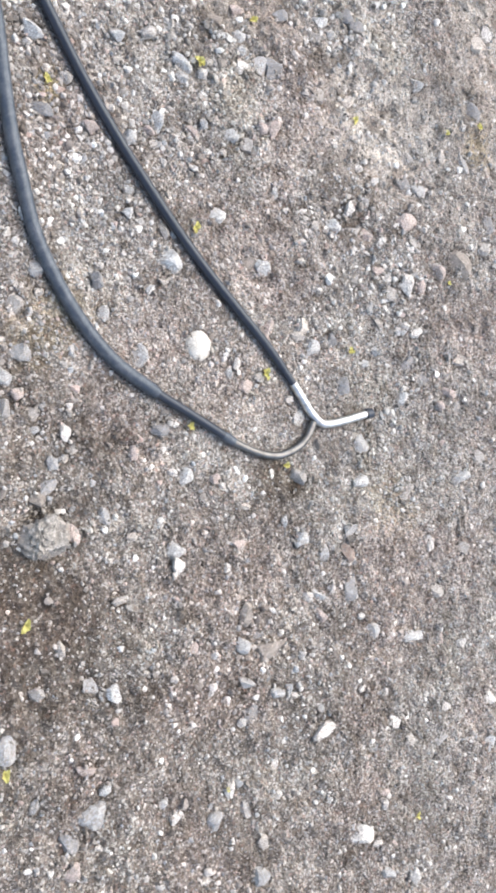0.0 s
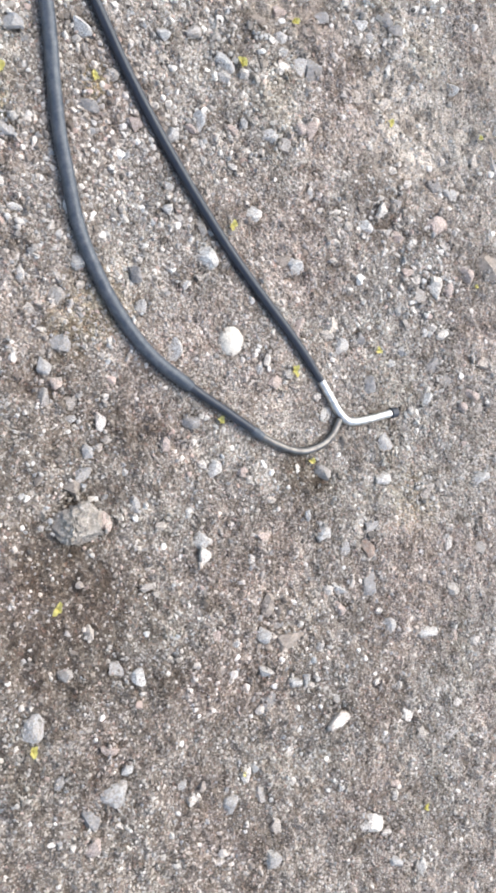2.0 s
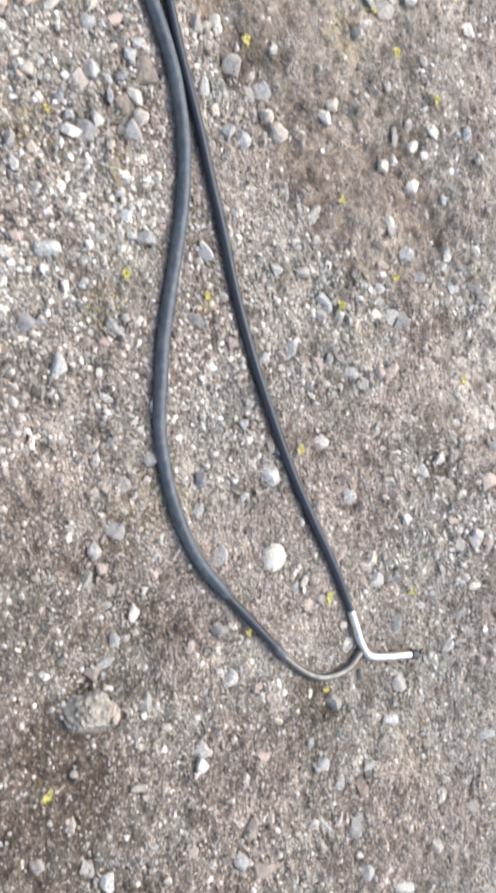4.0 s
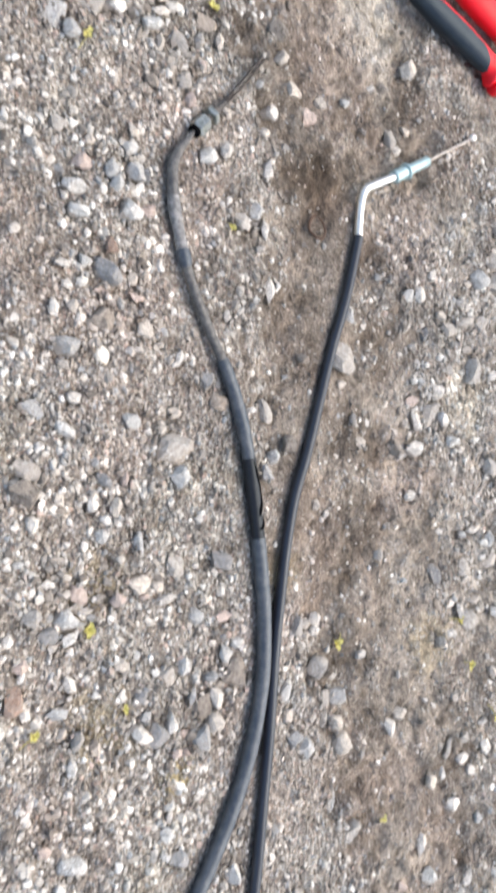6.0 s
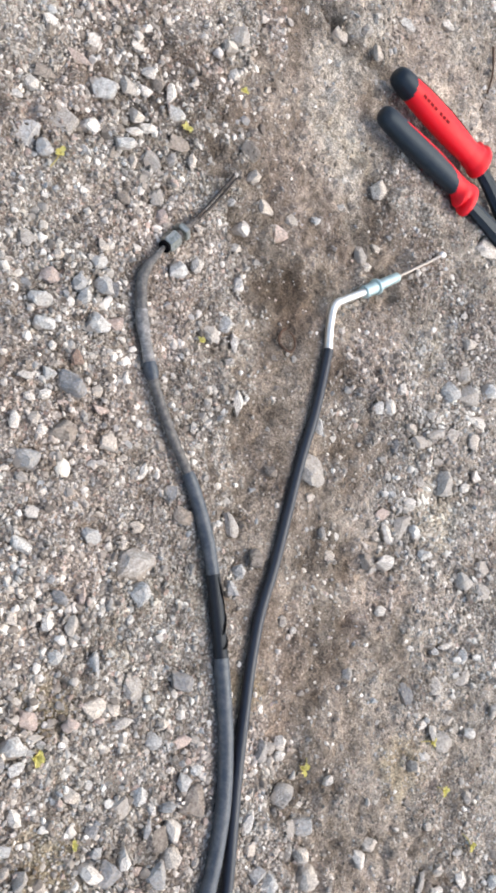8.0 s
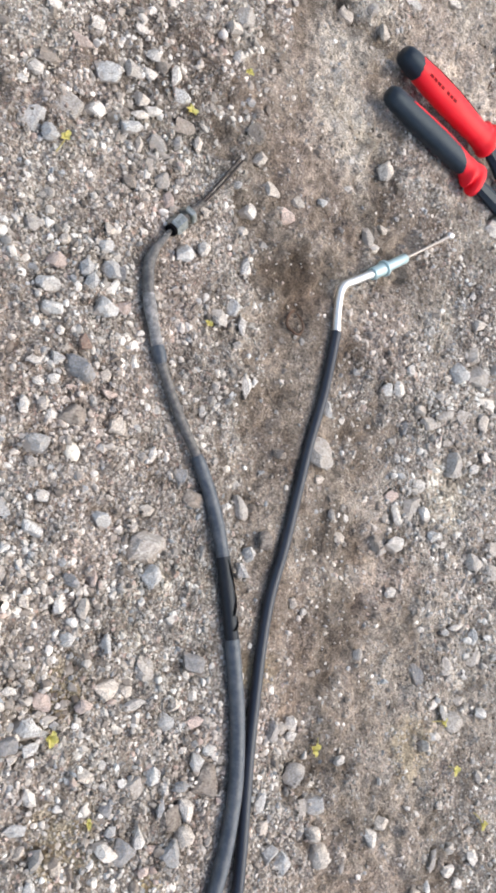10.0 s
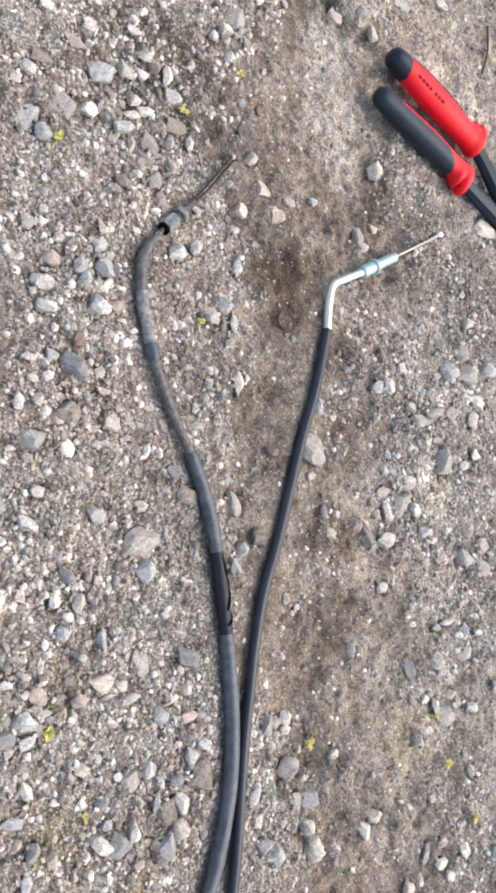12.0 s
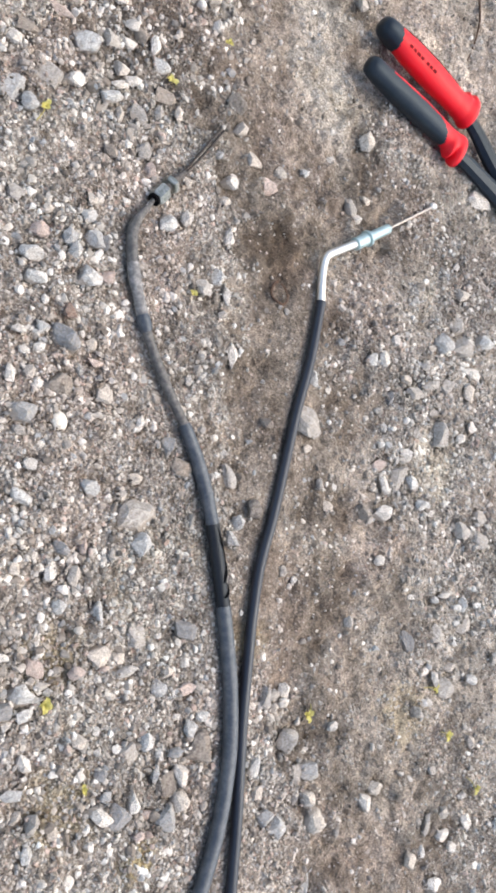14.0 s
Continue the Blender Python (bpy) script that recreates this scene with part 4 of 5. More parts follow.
stone(0.273, -0.075, 0.0116, 0.0101, 153, "slate")
stone(0.471, -0.321, 0.0117, 0.0099, 48, "white")
stone(0.386, -0.501, 0.0126, 0.0092, 154, "pink")
stone(0.148, -0.746, 0.0126, 0.0091, 122, "blue")
stone(0.053, -0.683, 0.0117, 0.0098, 112, "blue")
stone(0.148, -0.125, 0.0119, 0.0096, 61, "rust")
stone(0.451, -0.399, 0.0125, 0.0090, 154, "cream")
stone(0.426, -0.282, 0.0139, 0.0080, 79, "white")
stone(0.104, -0.845, 0.0113, 0.0099, 51, "white")
stone(0.585, -0.143, 0.0110, 0.0101, 136, "white")
stone(0.409, -0.192, 0.0110, 0.0102, 89, "cream")
stone(0.246, 0.244, 0.0125, 0.0090, 166, "grey")
stone(0.402, -0.591, 0.0147, 0.0076, 58, "blue")
stone(0.185, 0.039, 0.0130, 0.0085, 173, "blue")
stone(0.348, -0.233, 0.0137, 0.0081, 70, "pale")
stone(0.120, -0.247, 0.0110, 0.0100, 81, "pink")
stone(0.257, -0.152, 0.0113, 0.0097, 13, "dark")
stone(0.088, -0.682, 0.0109, 0.0101, 21, "white")
stone(0.444, -0.004, 0.0126, 0.0087, 102, "white")
stone(0.219, -0.081, 0.0117, 0.0093, 155, "cream")
stone(0.006, -0.569, 0.0137, 0.0080, 121, "pink")
stone(0.180, -0.638, 0.0125, 0.0087, 122, "pink")
stone(0.325, -0.120, 0.0115, 0.0095, 88, "grey")
stone(0.450, -0.106, 0.0125, 0.0087, 101, "slate")
stone(0.191, 0.119, 0.0117, 0.0093, 179, "pale")
stone(0.322, 0.147, 0.0120, 0.0091, 74, "white")
stone(0.047, -0.550, 0.0111, 0.0098, 25, "pale")
stone(0.456, -0.264, 0.0113, 0.0095, 86, "white")
stone(0.386, -0.522, 0.0128, 0.0084, 146, "grey")
stone(0.169, -0.495, 0.0104, 0.0102, 154, "pale")
stone(0.142, -0.372, 0.0117, 0.0091, 117, "blue")
stone(0.157, -0.352, 0.0117, 0.0090, 119, "grey")
stone(0.429, -0.382, 0.0120, 0.0088, 126, "cream")
stone(0.276, 0.011, 0.0103, 0.0102, 89, "brown")
stone(0.490, -0.354, 0.0116, 0.0090, 144, "slate")
stone(0.126, -0.528, 0.0103, 0.0101, 155, "white")
stone(0.238, -0.615, 0.0107, 0.0097, 36, "blue")
stone(0.202, -0.586, 0.0111, 0.0094, 153, "pale")
stone(0.093, -0.468, 0.0123, 0.0085, 60, "pink")
stone(0.309, -0.713, 0.0116, 0.0089, 115, "grey")
stone(0.228, 0.050, 0.0129, 0.0079, 75, "cream")
stone(0.124, -0.402, 0.0104, 0.0098, 146, "grey")
stone(0.445, 0.080, 0.0102, 0.0100, 62, "white")
stone(0.145, -0.243, 0.0106, 0.0096, 40, "slate")
stone(0.245, -0.028, 0.0102, 0.0098, 164, "pale")
stone(0.226, -0.625, 0.0116, 0.0086, 62, "rust")
stone(0.057, -0.661, 0.0105, 0.0095, 70, "white")
stone(0.345, 0.199, 0.0116, 0.0085, 165, "cream")
stone(0.478, -0.018, 0.0103, 0.0096, 169, "pale")
stone(0.041, -0.538, 0.0124, 0.0080, 53, "blue")
stone(0.456, -0.227, 0.0140, 0.0070, 71, "grey")
stone(0.257, -0.764, 0.0109, 0.0090, 60, "white")
stone(0.482, -0.106, 0.0103, 0.0095, 170, "grey")
stone(0.453, -0.153, 0.0100, 0.0098, 77, "cream")
stone(0.467, 0.016, 0.0113, 0.0087, 8, "white")
stone(0.318, 0.076, 0.0125, 0.0079, 75, "white")
stone(0.245, -0.281, 0.0125, 0.0078, 131, "slate")
stone(0.006, -0.689, 0.0123, 0.0079, 140, "white")
stone(0.301, 0.115, 0.0103, 0.0094, 170, "grey")
stone(0.367, -0.614, 0.0099, 0.0097, 140, "pink")
stone(0.101, -0.436, 0.0099, 0.0097, 49, "blue")
stone(0.261, 0.206, 0.0105, 0.0092, 95, "grey")
stone(0.331, 0.230, 0.0100, 0.0096, 109, "dark")
stone(0.302, -0.429, 0.0099, 0.0096, 31, "brown")
stone(0.432, -0.241, 0.0120, 0.0080, 52, "cream")
stone(0.262, -0.162, 0.0104, 0.0092, 101, "cream")
stone(0.209, -0.609, 0.0113, 0.0083, 52, "blue")
stone(0.544, 0.036, 0.0126, 0.0075, 153, "white")
stone(0.166, 0.011, 0.0114, 0.0082, 0, "blue")
stone(0.317, -0.510, 0.0106, 0.0088, 123, "slate")
stone(0.109, -0.622, 0.0114, 0.0082, 125, "pale")
stone(0.241, -0.485, 0.0113, 0.0082, 128, "pink")
stone(0.203, 0.036, 0.0106, 0.0088, 109, "egg")
stone(0.176, -0.461, 0.0110, 0.0085, 138, "slate")
stone(0.386, -0.558, 0.0108, 0.0086, 150, "white")
stone(0.368, -0.372, 0.0110, 0.0084, 128, "pink")
stone(0.172, -0.749, 0.0111, 0.0082, 57, "white")
stone(0.407, -0.604, 0.0115, 0.0079, 131, "cream")
stone(0.137, -0.095, 0.0099, 0.0092, 76, "slate")
stone(0.503, -0.329, 0.0100, 0.0091, 86, "white")
stone(0.438, -0.325, 0.0106, 0.0085, 153, "slate")
stone(0.494, 0.066, 0.0144, 0.0063, 9, "grey")
stone(0.495, -0.131, 0.0096, 0.0094, 97, "cream")
stone(0.396, -0.454, 0.0100, 0.0090, 129, "white")
stone(0.123, -0.601, 0.0106, 0.0085, 63, "pale")
stone(0.541, 0.388, 0.0114, 0.0079, 171, "white")
stone(0.114, -0.388, 0.0103, 0.0086, 64, "grey")
stone(0.351, -0.374, 0.0108, 0.0083, 141, "grey")
stone(0.456, 0.336, 0.0099, 0.0090, 3, "cream")
stone(0.353, -0.184, 0.0101, 0.0088, 12, "cream")
stone(0.215, 0.250, 0.0134, 0.0066, 168, "pink")
stone(0.503, -0.480, 0.0098, 0.0090, 40, "cream")
stone(0.265, 0.252, 0.0095, 0.0092, 159, "brown")
stone(0.318, 0.292, 0.0099, 0.0088, 105, "cream")
stone(0.214, -0.156, 0.0110, 0.0079, 170, "white")
stone(0.492, -0.364, 0.0105, 0.0082, 127, "slate")
stone(0.318, -0.185, 0.0094, 0.0091, 177, "blue")
stone(0.181, 0.000, 0.0102, 0.0084, 162, "pale")
stone(0.471, -0.238, 0.0102, 0.0084, 10, "white")
stone(0.327, 0.183, 0.0102, 0.0083, 13, "white")
stone(0.113, -0.473, 0.0095, 0.0088, 123, "blue")
stone(0.275, 0.147, 0.0099, 0.0084, 174, "pale")
stone(0.233, -0.226, 0.0109, 0.0077, 140, "blue")
stone(0.447, -0.241, 0.0102, 0.0081, 49, "pale")
stone(0.514, -0.089, 0.0099, 0.0085, 67, "pale")
stone(0.120, -0.647, 0.0099, 0.0084, 140, "pale")
stone(0.325, -0.014, 0.0095, 0.0088, 22, "dark")
stone(0.179, -0.345, 0.0092, 0.0090, 60, "blue")
stone(0.346, -0.169, 0.0131, 0.0063, 96, "grey")
stone(0.152, -0.272, 0.0108, 0.0076, 48, "pale")
stone(0.439, 0.011, 0.0108, 0.0076, 177, "pink")
stone(0.092, -0.438, 0.0096, 0.0084, 119, "dark")
stone(0.420, -0.018, 0.0098, 0.0083, 94, "brown")
stone(0.233, -0.156, 0.0094, 0.0086, 81, "white")
stone(0.541, -0.132, 0.0092, 0.0088, 84, "grey")
stone(0.435, 0.080, 0.0093, 0.0087, 87, "pale")
stone(0.255, -0.103, 0.0098, 0.0082, 95, "pale")
stone(0.264, -0.149, 0.0105, 0.0076, 101, "white")
stone(0.430, 0.184, 0.0102, 0.0078, 90, "cream")
stone(0.197, 0.237, 0.0113, 0.0071, 12, "brown")
stone(0.217, 0.003, 0.0090, 0.0088, 153, "pale")
stone(0.172, -0.771, 0.0094, 0.0084, 56, "cream")
stone(0.263, -0.305, 0.0090, 0.0088, 140, "pink")
stone(0.221, 0.215, 0.0109, 0.0073, 13, "white")
stone(0.131, -0.422, 0.0129, 0.0061, 50, "white")
stone(0.321, -0.343, 0.0110, 0.0071, 140, "pink")
stone(0.319, 0.113, 0.0126, 0.0062, 95, "white")
stone(0.166, -0.098, 0.0091, 0.0085, 153, "slate")
stone(0.312, 0.123, 0.0088, 0.0088, 75, "pale")
stone(0.341, -0.583, 0.0094, 0.0082, 26, "pale")
stone(0.225, 0.143, 0.0089, 0.0085, 153, "pale")
stone(0.313, -0.157, 0.0112, 0.0068, 76, "pale")
stone(0.251, 0.228, 0.0091, 0.0083, 14, "cream")
stone(0.267, 0.023, 0.0109, 0.0070, 84, "slate")
stone(0.262, -0.376, 0.0108, 0.0070, 62, "cream")
stone(0.474, -0.135, 0.0111, 0.0068, 104, "white")
stone(0.046, -0.710, 0.0091, 0.0083, 136, "cream")
stone(0.206, -0.371, 0.0095, 0.0079, 67, "slate")
stone(0.263, 0.185, 0.0091, 0.0082, 86, "grey")
stone(0.195, -0.388, 0.0094, 0.0079, 49, "pale")
stone(0.125, -0.376, 0.0103, 0.0072, 65, "pale")
stone(0.398, -0.197, 0.0093, 0.0080, 107, "white")
stone(0.314, -0.276, 0.0088, 0.0084, 162, "pale")
stone(0.185, -0.082, 0.0094, 0.0077, 100, "pink")
stone(0.242, 0.210, 0.0097, 0.0075, 12, "pale")
stone(0.194, 0.107, 0.0089, 0.0081, 7, "pale")
stone(0.194, 0.197, 0.0087, 0.0082, 9, "blue")
stone(0.337, -0.316, 0.0086, 0.0083, 23, "blue")
stone(0.306, -0.030, 0.0091, 0.0078, 165, "blue")
stone(0.280, -0.323, 0.0085, 0.0083, 157, "pale")
stone(0.296, -0.488, 0.0091, 0.0077, 119, "cream")
stone(0.273, 0.247, 0.0100, 0.0070, 72, "white")
stone(0.467, 0.069, 0.0087, 0.0080, 69, "cream")
stone(0.220, -0.060, 0.0112, 0.0062, 100, "pale")
stone(0.195, -0.038, 0.0097, 0.0072, 69, "white")
stone(0.205, -0.087, 0.0087, 0.0079, 16, "pink")
stone(0.200, -0.026, 0.0086, 0.0079, 23, "slate")
stone(0.444, 0.346, 0.0086, 0.0080, 11, "grey")
stone(0.537, 0.156, 0.0104, 0.0065, 71, "white")
stone(0.454, -0.352, 0.0110, 0.0061, 139, "grey")
stone(0.334, -0.284, 0.0098, 0.0069, 146, "grey")
stone(0.165, -0.551, 0.0083, 0.0081, 129, "pink")
stone(0.206, -0.120, 0.0091, 0.0074, 91, "cream")
stone(0.125, -0.388, 0.0088, 0.0077, 125, "pink")
stone(0.213, -0.784, 0.0088, 0.0076, 36, "white")
stone(0.513, -0.142, 0.0100, 0.0067, 146, "pale")


# ---- smaller stones, joined ----
def build_small_stones():
    """The lesser pebbles in one mesh, each with its own cut, size and colour."""
    kinds = sorted(STONE)
    shapes = [stone_shape("small", 300 + k, 8, 1, 0.10) for k in range(10)]
    verts, faces, slots = [], [], []

    def small(x, y, long, wide, turn, kind):
        me = shapes[len(slots) % 10]
        h = 0.85 * wide
        m = pose(x, y, float(height_of(np.array([x]), np.array([y]))[0]) + sink_of(y) * h, 8 * math.sin(turn), 8 * math.cos(turn), turn) @ Matrix.Diagonal((long / 1.39, wide / 1.39, h / 1.39, 1))
        base = len(verts)
        verts.extend(tuple(m @ v.co) for v in me.vertices)
        faces.extend(tuple(base + v for v in p.vertices) for p in me.polygons)
        slots.append((kinds.index(kind), len(me.polygons)))
        PLACED.append((x, y, long / 2))
    small(0.335, 0.215, 0.0086, 0.0077, 16, "cream")
    small(0.212, 0.129, 0.0083, 0.0079, 86, "blue")
    small(0.179, -0.151, 0.0086, 0.0077, 68, "grey")
    small(0.198, 0.131, 0.0105, 0.0063, 162, "pink")
    small(0.380, 0.066, 0.0134, 0.0049, 94, "pale")
    small(0.169, -0.136, 0.0107, 0.0062, 169, "blue")
    small(0.314, -0.021, 0.0086, 0.0076, 86, "pale")
    small(0.177, -0.124, 0.0087, 0.0076, 105, "white")
    small(0.484, -0.282, 0.0087, 0.0075, 57, "pale")
    small(0.224, 0.264, 0.0081, 0.0081, 162, "white")
    small(0.344, -0.541, 0.0083, 0.0079, 48, "pale")
    small(0.367, 0.195, 0.0091, 0.0072, 171, "cream")
    small(0.258, 0.224, 0.0092, 0.0070, 10, "white")
    small(0.186, 0.149, 0.0093, 0.0069, 73, "grey")
    small(0.158, -0.088, 0.0084, 0.0077, 72, "grey")
    small(0.113, -0.429, 0.0085, 0.0075, 56, "blue")
    small(0.527, -0.245, 0.0099, 0.0065, 67, "pale")
    small(0.246, 0.006, 0.0081, 0.0079, 153, "cream")
    small(0.018, -0.513, 0.0083, 0.0077, 148, "grey")
    small(0.574, -0.085, 0.0080, 0.0079, 156, "pale")
    small(0.250, -0.355, 0.0084, 0.0075, 158, "pale")
    small(0.508, -0.185, 0.0088, 0.0072, 106, "cream")
    small(0.453, 0.056, 0.0094, 0.0067, 69, "slate")
    small(0.246, -0.129, 0.0081, 0.0077, 158, "pale")
    small(0.389, -0.014, 0.0098, 0.0063, 8, "cream")
    small(0.189, 0.229, 0.0081, 0.0076, 172, "white")
    small(0.434, 0.177, 0.0090, 0.0068, 14, "white")
    small(0.235, -0.091, 0.0107, 0.0057, 8, "white")
    small(0.340, 0.037, 0.0081, 0.0075, 158, "brown")
    small(0.273, -0.106, 0.0101, 0.0060, 10, "pink")
    small(0.235, 0.130, 0.0080, 0.0076, 75, "slate")
    small(0.287, 0.151, 0.0079, 0.0076, 92, "white")
    small(0.128, -0.654, 0.0085, 0.0071, 41, "pale")
    small(0.236, 0.112, 0.0079, 0.0075, 111, "pink")
    small(0.152, -0.110, 0.0078, 0.0076, 62, "pink")
    small(0.153, -0.459, 0.0090, 0.0065, 46, "pink")
    small(0.362, -0.444, 0.0084, 0.0070, 141, "cream")
    small(0.043, -0.506, 0.0085, 0.0069, 50, "cream")
    small(0.377, -0.147, 0.0086, 0.0068, 14, "white")
    small(0.501, 0.047, 0.0108, 0.0054, 2, "grey")
    small(0.229, -0.396, 0.0085, 0.0069, 139, "pale")
    small(0.426, -0.439, 0.0091, 0.0064, 155, "white")
    small(0.495, -0.081, 0.0094, 0.0062, 5, "white")
    small(0.272, -0.127, 0.0093, 0.0062, 69, "pale")
    small(0.396, -0.319, 0.0100, 0.0058, 141, "pale")
    small(0.253, -0.487, 0.0076, 0.0075, 117, "cream")
    small(0.197, -0.054, 0.0079, 0.0073, 10, "pale")
    small(0.266, 0.176, 0.0077, 0.0074, 82, "pink")
    small(0.176, -0.164, 0.0085, 0.0068, 79, "pale")
    small(0.315, -0.170, 0.0084, 0.0068, 71, "cream")
    small(0.471, -0.222, 0.0084, 0.0068, 78, "cream")
    small(0.529, 0.029, 0.0088, 0.0065, 17, "white")
    small(0.171, -0.301, 0.0096, 0.0059, 141, "pale")
    small(0.477, 0.032, 0.0081, 0.0070, 11, "grey")
    small(0.181, -0.622, 0.0082, 0.0069, 134, "white")
    small(0.179, -0.102, 0.0088, 0.0064, 12, "pale")
    small(0.470, -0.357, 0.0079, 0.0071, 131, "white")
    small(0.329, -0.541, 0.0078, 0.0073, 134, "pale")
    small(0.224, 0.075, 0.0079, 0.0071, 11, "cream")
    small(0.100, -0.573, 0.0079, 0.0071, 47, "pink")
    small(0.196, 0.082, 0.0081, 0.0068, 154, "pale")
    small(0.430, -0.051, 0.0084, 0.0066, 6, "white")
    small(0.152, -0.646, 0.0077, 0.0072, 40, "white")
    small(0.136, -0.083, 0.0075, 0.0073, 94, "cream")
    small(0.343, -0.120, 0.0088, 0.0063, 84, "white")
    small(0.086, -0.515, 0.0105, 0.0052, 141, "grey")
    small(0.215, 0.122, 0.0084, 0.0065, 80, "pale")
    small(0.249, 0.220, 0.0099, 0.0055, 7, "white")
    small(0.348, -0.051, 0.0075, 0.0072, 60, "cream")
    small(0.460, 0.096, 0.0078, 0.0068, 75, "white")
    small(0.443, 0.191, 0.0103, 0.0052, 166, "cream")
    small(0.241, 0.180, 0.0079, 0.0068, 157, "brown")
    small(0.247, 0.202, 0.0082, 0.0065, 92, "cream")
    small(0.390, -0.511, 0.0081, 0.0065, 120, "white")
    small(0.257, 0.254, 0.0077, 0.0068, 89, "white")
    small(0.372, -0.545, 0.0075, 0.0070, 71, "pale")
    small(0.390, -0.327, 0.0080, 0.0066, 147, "pale")
    small(0.431, -0.454, 0.0081, 0.0065, 153, "white")
    small(0.332, -0.345, 0.0080, 0.0065, 61, "pale")
    small(0.183, -0.510, 0.0072, 0.0072, 45, "pink")
    small(0.141, -0.347, 0.0073, 0.0071, 76, "white")
    small(-0.026, -0.557, 0.0084, 0.0061, 26, "blue")
    small(0.101, -0.795, 0.0093, 0.0055, 140, "white")
    small(0.335, -0.122, 0.0072, 0.0070, 102, "grey")
    small(0.488, 0.079, 0.0071, 0.0071, 72, "grey")
    small(0.246, -0.469, 0.0090, 0.0056, 31, "white")
    small(0.612, 0.004, 0.0083, 0.0060, 159, "white")
    small(0.118, -0.495, 0.0074, 0.0068, 130, "cream")
    small(0.249, -0.145, 0.0096, 0.0052, 72, "blue")
    small(0.199, 0.266, 0.0085, 0.0058, 162, "white")
    small(0.260, -0.096, 0.0075, 0.0066, 10, "cream")
    small(0.161, -0.045, 0.0071, 0.0070, 108, "white")
    small(0.261, -0.137, 0.0076, 0.0065, 10, "blue")
    small(0.211, 0.091, 0.0070, 0.0070, 23, "rust")
    small(0.206, -0.040, 0.0104, 0.0047, 79, "cream")
    small(0.178, 0.059, 0.0084, 0.0058, 85, "white")
    small(0.344, -0.181, 0.0109, 0.0045, 79, "grey")
    small(0.005, -0.586, 0.0074, 0.0066, 150, "pale")
    small(0.318, 0.168, 0.0073, 0.0067, 178, "cream")
    small(0.477, -0.246, 0.0073, 0.0067, 144, "white")
    small(0.225, 0.066, 0.0108, 0.0045, 166, "pink")
    small(0.124, -0.782, 0.0083, 0.0059, 37, "white")
    small(0.294, -0.327, 0.0078, 0.0061, 118, "pink")
    small(0.257, 0.245, 0.0070, 0.0068, 75, "white")
    small(0.380, -0.548, 0.0083, 0.0057, 123, "white")
    small(0.159, -0.199, 0.0074, 0.0063, 141, "pink")
    small(0.273, 0.209, 0.0078, 0.0060, 73, "grey")
    small(0.498, 0.092, 0.0085, 0.0054, 167, "cream")
    small(0.238, -0.001, 0.0091, 0.0051, 76, "cream")
    small(0.463, -0.128, 0.0078, 0.0059, 2, "white")
    small(0.259, -0.345, 0.0076, 0.0060, 114, "pale")
    small(0.287, 0.212, 0.0087, 0.0053, 87, "cream")
    small(0.471, -0.406, 0.0070, 0.0064, 145, "white")
    small(0.398, -0.087, 0.0069, 0.0063, 179, "grey")
    small(0.225, -0.210, 0.0075, 0.0058, 47, "pale")
    small(0.089, -0.637, 0.0067, 0.0065, 138, "white")
    small(0.022, -0.626, 0.0071, 0.0061, 152, "pale")
    small(0.186, -0.539, 0.0075, 0.0057, 115, "cream")
    small(0.130, -0.774, 0.0093, 0.0046, 143, "pink")
    small(0.185, 0.015, 0.0071, 0.0060, 163, "white")
    small(0.350, -0.408, 0.0085, 0.0050, 59, "white")
    small(0.434, -0.004, 0.0067, 0.0064, 107, "cream")
    small(0.247, -0.316, 0.0066, 0.0065, 35, "blue")
    small(0.280, -0.122, 0.0067, 0.0063, 88, "pale")
    small(0.269, -0.277, 0.0073, 0.0058, 129, "grey")
    small(0.153, -0.132, 0.0072, 0.0058, 94, "white")
    small(0.204, -0.668, 0.0077, 0.0054, 130, "white")
    small(0.237, -0.470, 0.0065, 0.0064, 19, "pale")
    small(0.075, -0.697, 0.0071, 0.0059, 153, "white")
    small(0.251, 0.269, 0.0085, 0.0049, 174, "white")
    small(0.387, 0.199, 0.0073, 0.0057, 175, "pale")
    small(0.340, -0.126, 0.0071, 0.0058, 14, "white")
    small(0.172, -0.147, 0.0070, 0.0059, 54, "cream")
    small(0.320, 0.273, 0.0068, 0.0061, 167, "white")
    small(0.217, -0.138, 0.0073, 0.0055, 70, "slate")
    small(0.119, -0.303, 0.0091, 0.0044, 64, "white")
    small(0.539, -0.476, 0.0067, 0.0060, 120, "white")
    small(0.201, -0.568, 0.0068, 0.0059, 34, "pale")
    small(0.284, 0.060, 0.0070, 0.0057, 66, "white")
    small(0.527, -0.092, 0.0086, 0.0045, 170, "pale")
    small(0.218, -0.219, 0.0068, 0.0057, 56, "white")
    small(0.250, 0.035, 0.0086, 0.0045, 73, "white")
    small(0.168, -0.074, 0.0071, 0.0054, 172, "white")
    small(0.190, -0.159, 0.0065, 0.0058, 3, "cream")
    small(0.515, 0.323, 0.0067, 0.0057, 162, "white")
    small(0.218, -0.149, 0.0062, 0.0061, 179, "blue")
    small(0.148, -0.330, 0.0081, 0.0047, 59, "white")
    small(0.346, -0.446, 0.0073, 0.0052, 124, "white")
    small(0.332, -0.365, 0.0066, 0.0057, 120, "cream")
    small(0.464, -0.192, 0.0067, 0.0056, 86, "cream")
    small(0.294, 0.074, 0.0064, 0.0058, 67, "cream")
    small(0.164, -0.487, 0.0068, 0.0054, 120, "white")
    small(0.446, 0.036, 0.0068, 0.0055, 108, "white")
    small(0.177, -0.034, 0.0063, 0.0059, 4, "cream")
